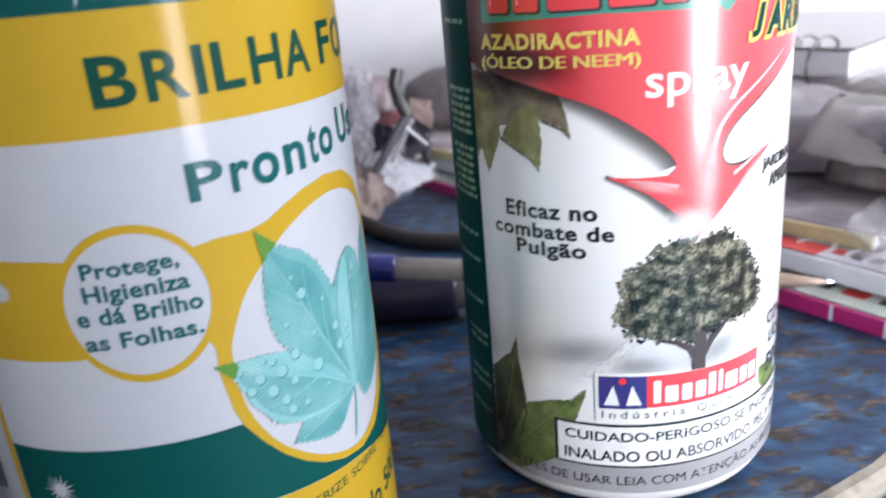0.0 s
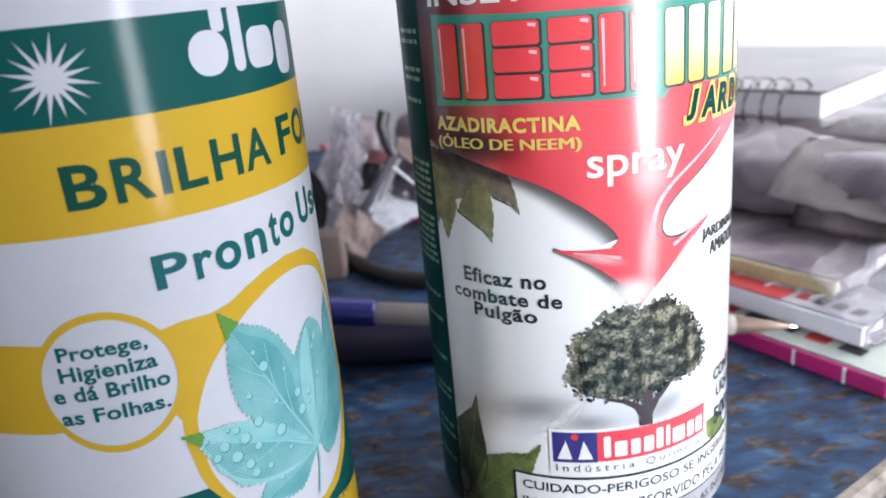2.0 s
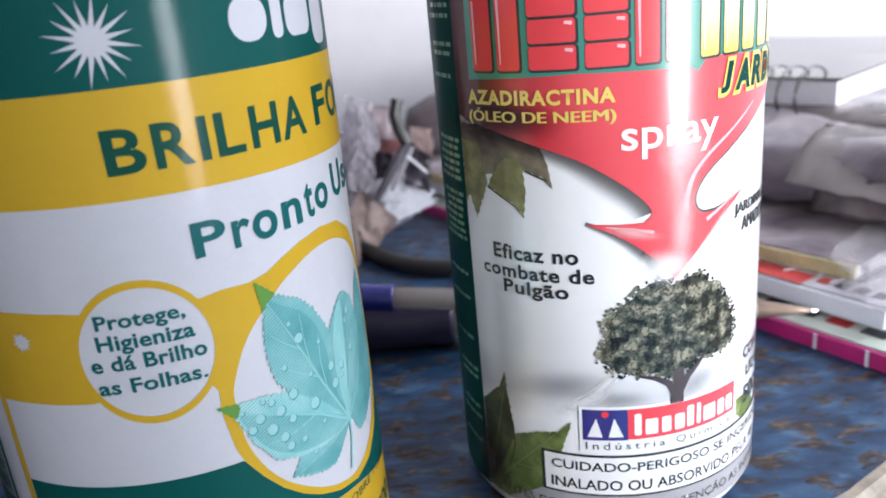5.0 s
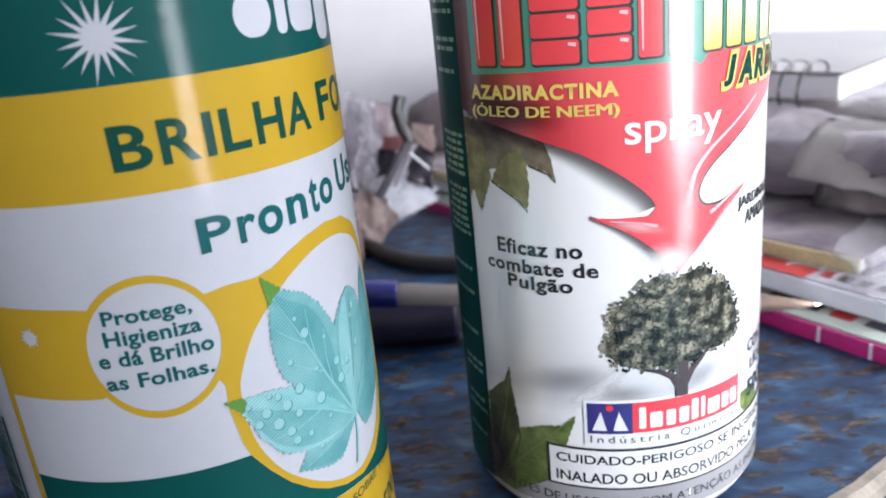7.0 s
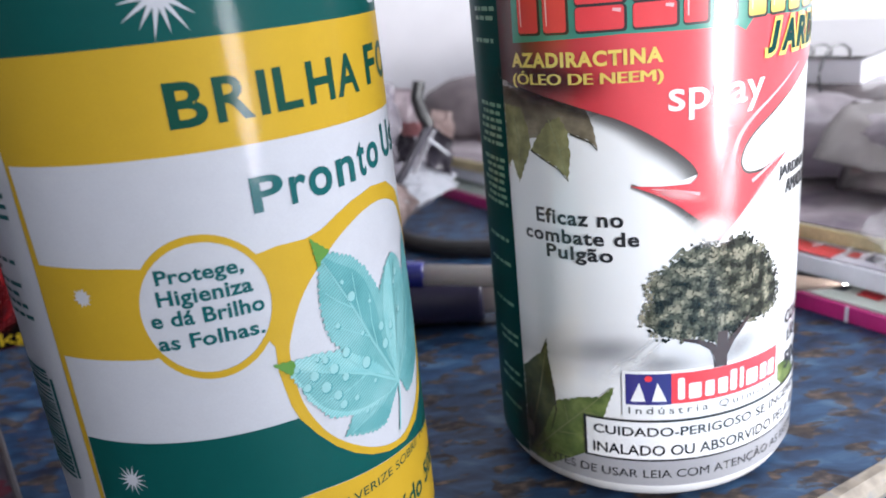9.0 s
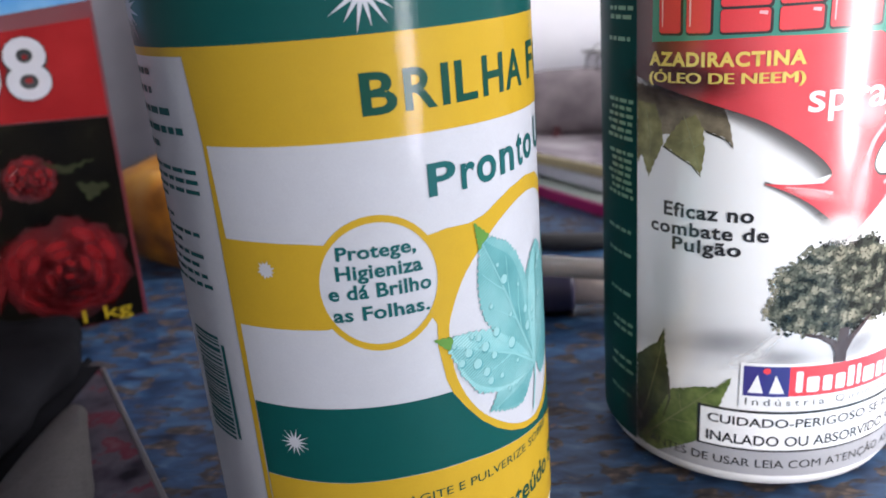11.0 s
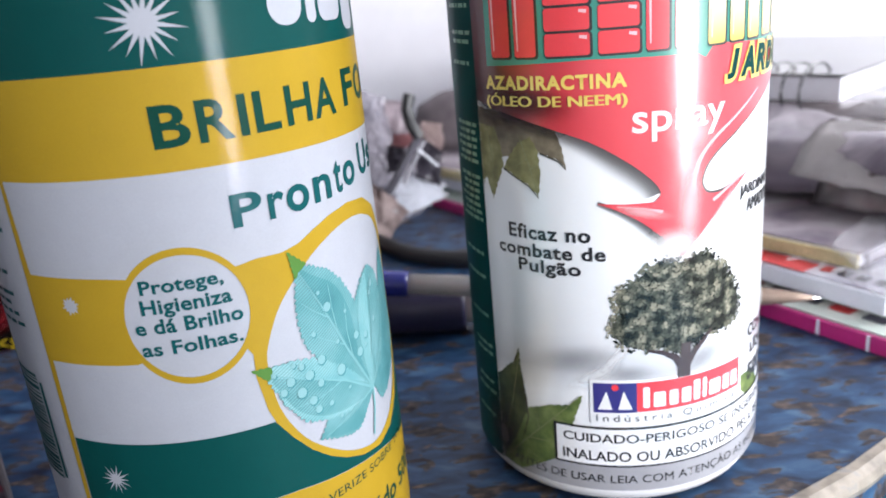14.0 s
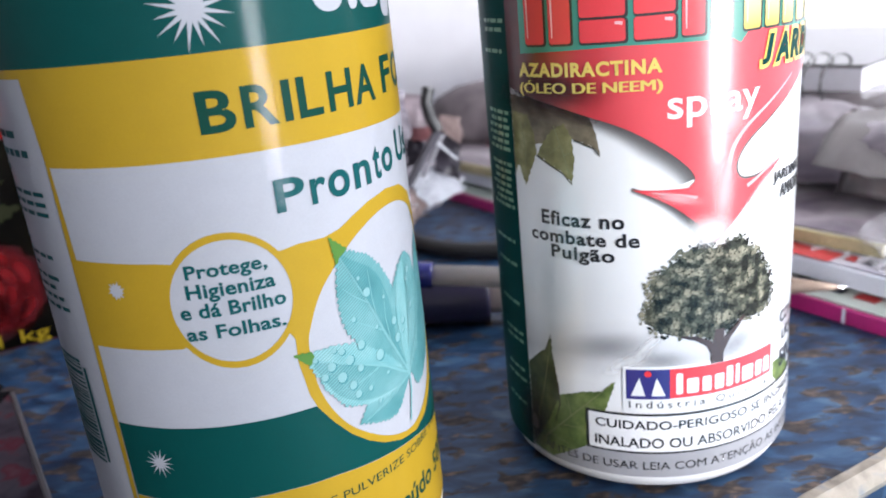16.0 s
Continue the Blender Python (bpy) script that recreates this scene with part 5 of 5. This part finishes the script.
def cloth_roll():
    pts = [(-0.012 + 0.013 * k, 0.462 - 0.004 * k, 0.0325) for k in range(12)]
    r = [0.012, 0.019, 0.0215, 0.022, 0.0222, 0.022, 0.0225, 0.022, 0.022, 0.021, 0.019, 0.012]
    tagged(part("cloth_roll", tube(pts, 0.02, 24, r), MAUVE_CLOTH, smooth=True), "rolled mauve grey cloth resting on a book", "cloth")


def dim_lumps():
    tagged(part("cardboard_scrap", box_bm(0.020, 0.012, 0.021, (-0.0458, 0.322, 0.0106), 0.0012), CARDBOARD), "small brown cardboard block on the table", "cardboard")
    # small rounded black lump beside the bag
    b = lumpy(0.040, 0.03, 0.050, 12.0, 0.003, freq=50, power=2.6)
    bmesh.ops.translate(b, verts=b.verts[:], vec=(-0.064, 0.337, 0))
    tagged(part("pouch", b, BLACK_MATTE, smooth=True), "small black soft lump standing on table", "pouch")


stack()
notebook()
marker()
ballpoint()
cable()
white_book()
spectacles()
cloth_roll()
clear_bag()
dim_lumps()

# ---- the fertiliser carton and what lies beside it ----
CARTON_RED = mottled("carton_red", [(0.35, (0.29, 0.014, 0.016)), (0.65, (0.40, 0.024, 0.026))], 30, 0.3)
CARTON_DARK = mottled("carton_dark", [(0.35, (0.003, 0.003, 0.003)), (0.6, (0.008, 0.007, 0.005)), (0.8, (0.035, 0.033, 0.02))], 40, 0.3)
CARTON_BLUE = mottled("carton_blue", [(0.35, (0.05, 0.28, 0.62)), (0.6, (0.25, 0.5, 0.75)), (0.75, (0.65, 0.75, 0.85))], 40, 0.3)
CARTON_WHITE = printed("carton_white", (0.62, 0.62, 0.66), 0.3, coat=0.1)
CARTON_MAROON = printed("carton_maroon", (0.16, 0.012, 0.02), 0.3)
ROSE_DARK = mottled("rose_dark", [(0.3, (0.018, 0.002, 0.003)), (0.7, (0.060, 0.004, 0.006))], 120, 0.4)
ROSE_RED = soft_ink("rose_red", (0.25, 0.010, 0.014), 1.0)
ROSE_SHADE = soft_ink("rose_shade", (0.020, 0.002, 0.003), 0.85)
ROSE_LEAF = printed("rose_leaf", (0.035, 0.040, 0.020), 0.35, coat=0.1)
KG_YELLOW = printed("kg_yellow", (0.42, 0.30, 0.02), 0.3, coat=0.1)
# packet colours darkened, the shade it lies in put into them
SEED_PAPER = mottled("seed_packet_paper", [(0.36, (0.007, 0.007, 0.011)), (0.47, (0.033, 0.031, 0.042)), (0.55, (0.051, 0.048, 0.060)), (0.59, (0.078, 0.015, 0.024)), (0.68, (0.090, 0.048, 0.060))], 75, 0.3, coords="object")
for dull in (SEED_PAPER, CARTON_DARK, CARTON_RED, CARTON_BLUE):
    dull.node_tree.nodes["Principled BSDF"].inputs["Specular IOR Level"].default_value = 0.08


def facing(bm, layer):
    """Lays a flat (u, v) shape on the carton's front, u running left from its near right edge."""
    uvl = bm.loops.layers.uv.new("print")
    for f in bm.faces:
        for lp in f.loops:
            lp[uvl].uv = (lp.vert.co.x, lp.vert.co.y)
    for v in bm.verts:
        u, w = v.co.x, v.co.y
        v.co = Vector((-u + 0.035 * w, -layer, w))
    for f in bm.faces:
        f.normal_update()
        if f.normal.y > 0:
            f.normal_flip()
    return bm


def mirrored(bm, u_left):
    for v in bm.verts:
        v.co.x = u_left - v.co.x
    return bm


def rose(parent, cu, cv, r, seed):
    """A printed rose: red petals fading into dark gaps, ring inside ring."""
    rnd = random.Random(seed)
    layer = 0.00035
    wob = [rnd.uniform(0.88, 1.06) for _ in range(40)]
    part("rose_picture", facing(filled([mm([(cu + r * w * math.cos(2 * math.pi * k / 40), cv + r * 0.92 * w * math.sin(2 * math.pi * k / 40)) for k, w in enumerate(wob)])]), layer), ROSE_DARK, parent)
    for ring, (k0, n, size) in enumerate(((0.72, 7, 0.56), (0.50, 6, 0.44), (0.30, 4, 0.34), (0.13, 3, 0.20))):
        for k in range(n):
            a = 2 * math.pi * (k + 0.37 * ring) / n + rnd.uniform(-0.3, 0.3)
            k1 = k0 * rnd.uniform(0.9, 1.1)
            turn = math.degrees(a) + 90 + rnd.uniform(-14, 14)
            layer += 0.00003
            pu, pv = cu + k1 * r * math.cos(a), cv + k1 * r * 0.85 * math.sin(a)
            part("petal_picture", facing(soft_disc(pu, pv + 0.03 * r, size * r, size * r * 0.52, turn, 20, 5), layer), ROSE_RED, parent)
            layer += 0.00003
            part("petal_shade", facing(soft_disc(pu - 0.22 * size * r * math.cos(a), pv - 0.22 * size * r * math.sin(a) - 0.10 * r, size * r * 0.8, size * r * 0.26, turn, 18, 4), layer), ROSE_SHADE, parent)


def carton():
    ct = thing("fertiliser_carton", "red and dark fertiliser packet printed with roses", "packet", pose(-0.1566, 0.2548, 0, 0, 0, 27))
    bm = bmesh.new()
    n, m, W, H = 16, 12, 0.125, 0.20
    rows = []
    for front in (True, False):
        grid = []
        for j in range(m + 1):
            line = []
            for i in range(n + 1):
                u, w = W * i / n, H * j / m
                y = 0.0 if front else 0.0012 + 0.040 * math.sin(math.pi * i / n) ** 0.7 * (1 - (j / m) ** 3)
                line.append(bm.verts.new((-u + 0.035 * w, y, w)))
            grid.append(line)
        rows.append(grid)
    for grid in rows:
        for j in range(m):
            for i in range(n):
                bm.faces.new((grid[j][i], grid[j][i + 1], grid[j + 1][i + 1], grid[j + 1][i]))
    f, k = rows
    rim = [(0, i) for i in range(n)] + [(j, n) for j in range(m)] + [(m, i) for i in range(n, 0, -1)] + [(j, 0) for j in range(m, 0, -1)]
    for (j0, i0), (j1, i1) in zip(rim, rim[1:] + rim[:1]):
        bm.faces.new((f[j0][i0], f[j1][i1], k[j1][i1], k[j0][i0]))
    bmesh.ops.recalc_face_normals(bm, faces=bm.faces[:])
    part("body", bm, CARTON_MAROON, ct)
    flat = lambda n, lp, mat, lv, lb="": part(n, facing(filled(lp), 0.0002 + lv * 0.00008), mat, ct, lb)
    flat("blue_panel", [mm([(1, 114.6), (30, 112.0), (60, 106), (124, 100), (124, 199), (1, 199)])], CARTON_BLUE, 1, "sky blue printed panel")
    flat("red_panel", [mm([(1.2, 76), (60, 79), (124, 80), (124, 96), (60, 101.5), (30, 107.0), (1.2, 109)])], CARTON_RED, 1, "red printed panel")
    flat("dark_panel", [mm([(1.2, 0.5), (124, 0.5), (124, 79.5), (60, 78.5), (1.2, 75.5)])], CARTON_DARK, 1, "dark printed panel")
    for grow, mat, lv in ((0.07, BLACK_PRINT, 3), (0.02, CARTON_WHITE, 4)):
        for ch, u_left, w in (("8", 30.2, 13.4), ("0", 45.2, 13.4)):
            e = 14 * grow
            bm = letters(ch, (w + e) * MM, (20.4 + e) * MM, grow, (0, (84.4 - e / 2) * MM))
            part("digit", facing(mirrored(bm, (u_left + e / 2) * MM), 0.0002 + lv * 0.00012), mat, ct)
    rose(ct, 24, 23, 22, 1)
    part("petal_shade", facing(soft_disc(27, 18, 11, 8.5, 15), 0.0013), ROSE_SHADE, ct)
    rose(ct, 66, 28, 24, 2)
    rose(ct, 30, 58, 9, 3)
    rose(ct, 52, 52, 12, 4)
    for q in ([(8, 62), (18, 58), (26, 63), (17, 60.5)], [(36, 70), (46, 60), (56, 66), (45, 63)], [(5, 52), (12, 47), (16, 54)]):
        flat("leaf_picture", [serrated(q, 0.9, 5, 1.6)], ROSE_LEAF, 5)
    bm = letters(", 1 kg", 25 * MM, 6.6 * MM, 0.01, (0, 0.5 * MM))
    part("lettering", facing(mirrored(bm, 30.0 * MM), 0.0016), KG_YELLOW, ct)


def beside_carton():
    b = lumpy(0.058, 0.044, 0.030, 21.0, 0.002, freq=40, power=3.5)
    bmesh.ops.rotate(b, verts=b.verts[:], cent=(0, 0, 0), matrix=Matrix.Rotation(radians(-25), 3, "Z"))
    for v in b.verts:
        v.co += Vector((-0.160, 0.318, 0.0))
        v.co.z *= 1.45
    tagged(part("orange_packet", b, ORANGE, smooth=True), "orange yellow soft packet behind the carton", "packet")
    # grey lump added to darken the wall left of the bottle, where shade falls
    wall_shade_grey = mottled("wall_shade_grey", [(0.35, (0.22, 0.22, 0.25)), (0.6, (0.30, 0.30, 0.335)), (0.8, (0.38, 0.38, 0.42))], 14, 0.35, coords="object", bump=0.2)
    b = lumpy(0.24, 0.055, 0.20, 31.0, 0.004, freq=16, power=4.0)
    bmesh.ops.translate(b, verts=b.verts[:], vec=(-0.252, 0.425, 0))
    tagged(part("wall_shade_lump", b, wall_shade_grey, smooth=True), "grey lump added for the shaded wall behind the packets", "bag")
    # flat black lump, its thin rim and a flat black sheet before the carton
    b = lumpy(0.100, 0.155, 0.013, 17.0, 0.0035, freq=45, power=4.0)
    bmesh.ops.rotate(b, verts=b.verts[:], cent=(0, 0, 0), matrix=Matrix.Rotation(radians(4), 3, "Z"))
    bmesh.ops.translate(b, verts=b.verts[:], vec=(-0.205, 0.157, 0))
    bag = thing("black_lump", "flat black lump lying before carton", "pouch")
    part("lump_body", b, BLACK_MATTE, bag, smooth=True)
    part("seam", tube([(-0.1565 - 0.004 * (k / 6) ** 2, 0.118 + 0.016 * k, 0.0014) for k in range(7)], 0.0011), BLACK_MATTE, bag, "thin black rim")
    fl = bmesh.new()
    f = fl.faces.new([fl.verts.new((x, y, 0.0003)) for x, y in ((-0.1535, 0.2075), (-0.1515, 0.16), (-0.1485, 0.10), (-0.149, 0.055), (-0.225, 0.055), (-0.225, 0.20))])
    r = bmesh.ops.extrude_face_region(fl, geom=[f])
    for v in [e for e in r["geom"] if isinstance(e, bmesh.types.BMVert)]:
        v.co.z += 0.0022
    bmesh.ops.recalc_face_normals(fl, faces=fl.faces[:])
    part("flap", fl, BLACK_MATTE, bag, "flat black sheet")
    # pale tag given a dark grey that holds the shade over it
    tag_shaded_grey = plain("tag_shaded_grey", (0.055, 0.052, 0.052), 0.6, var=0.25, scale=90, spec=0.1)
    seam_grey = plain("seam_grey", (0.07, 0.066, 0.07), 0.5, var=0.2, scale=200)
    pk = thing("seed_packet", "grey seed packet with pink flowers lying flat", "packet")
    bm = bmesh.new()
    q = [(-0.1525, 0.2065), (-0.1048, 0.1353), (-0.085, 0.105), (-0.148, 0.075), (-0.1505, 0.16)]
    f = bm.faces.new([bm.verts.new((x, y, 0.0004)) for x, y in q][::-1])
    r = bmesh.ops.extrude_face_region(bm, geom=[f])
    for v in [e for e in r["geom"] if isinstance(e, bmesh.types.BMVert)]:
        v.co.z += 0.0022
    bmesh.ops.recalc_face_normals(bm, faces=bm.faces[:])
    part("packet", bm, SEED_PAPER, pk)
    edge = box_bm(0.086, 0.0016, 0.0024, (0, 0, 0.0018), 0.0004, 1)
    bmesh.ops.rotate(edge, verts=edge.verts[:], cent=(0, 0, 0), matrix=Matrix.Rotation(math.atan2(0.1353 - 0.2065, 0.1525 - 0.1048), 3, "Z"))
    bmesh.ops.translate(edge, verts=edge.verts[:], vec=(-0.1280, 0.1700, 0))
    part("seam", edge, seam_grey, pk, "pale sealed seam")
    sc = bmesh.new()
    out = smooth2([(-0.1485, 0.1755), (-0.143, 0.1762), (-0.137, 0.165), (-0.128, 0.148), (-0.120, 0.130), (-0.118, 0.10), (-0.150, 0.10), (-0.1475, 0.128), (-0.149, 0.155)], 5, True)
    f = sc.faces.new([sc.verts.new((x, y, 0.003)) for x, y in out])
    r = bmesh.ops.extrude_face_region(sc, geom=[f])
    for v in [e for e in r["geom"] if isinstance(e, bmesh.types.BMVert)]:
        v.co.z += 0.003
    bmesh.ops.recalc_face_normals(sc, faces=sc.faces[:])
    bmesh.ops.bevel(sc, geom=[e for e in sc.edges if abs(e.verts[0].co.z - e.verts[1].co.z) < 1e-6], offset=0.0010, segments=2, affect="EDGES")
    tagged(part("plant_tag", sc, tag_shaded_grey, smooth=True), "pale grey rounded plastic tag on seed packet, darkened for shade", "tag")


carton()
beside_carton()
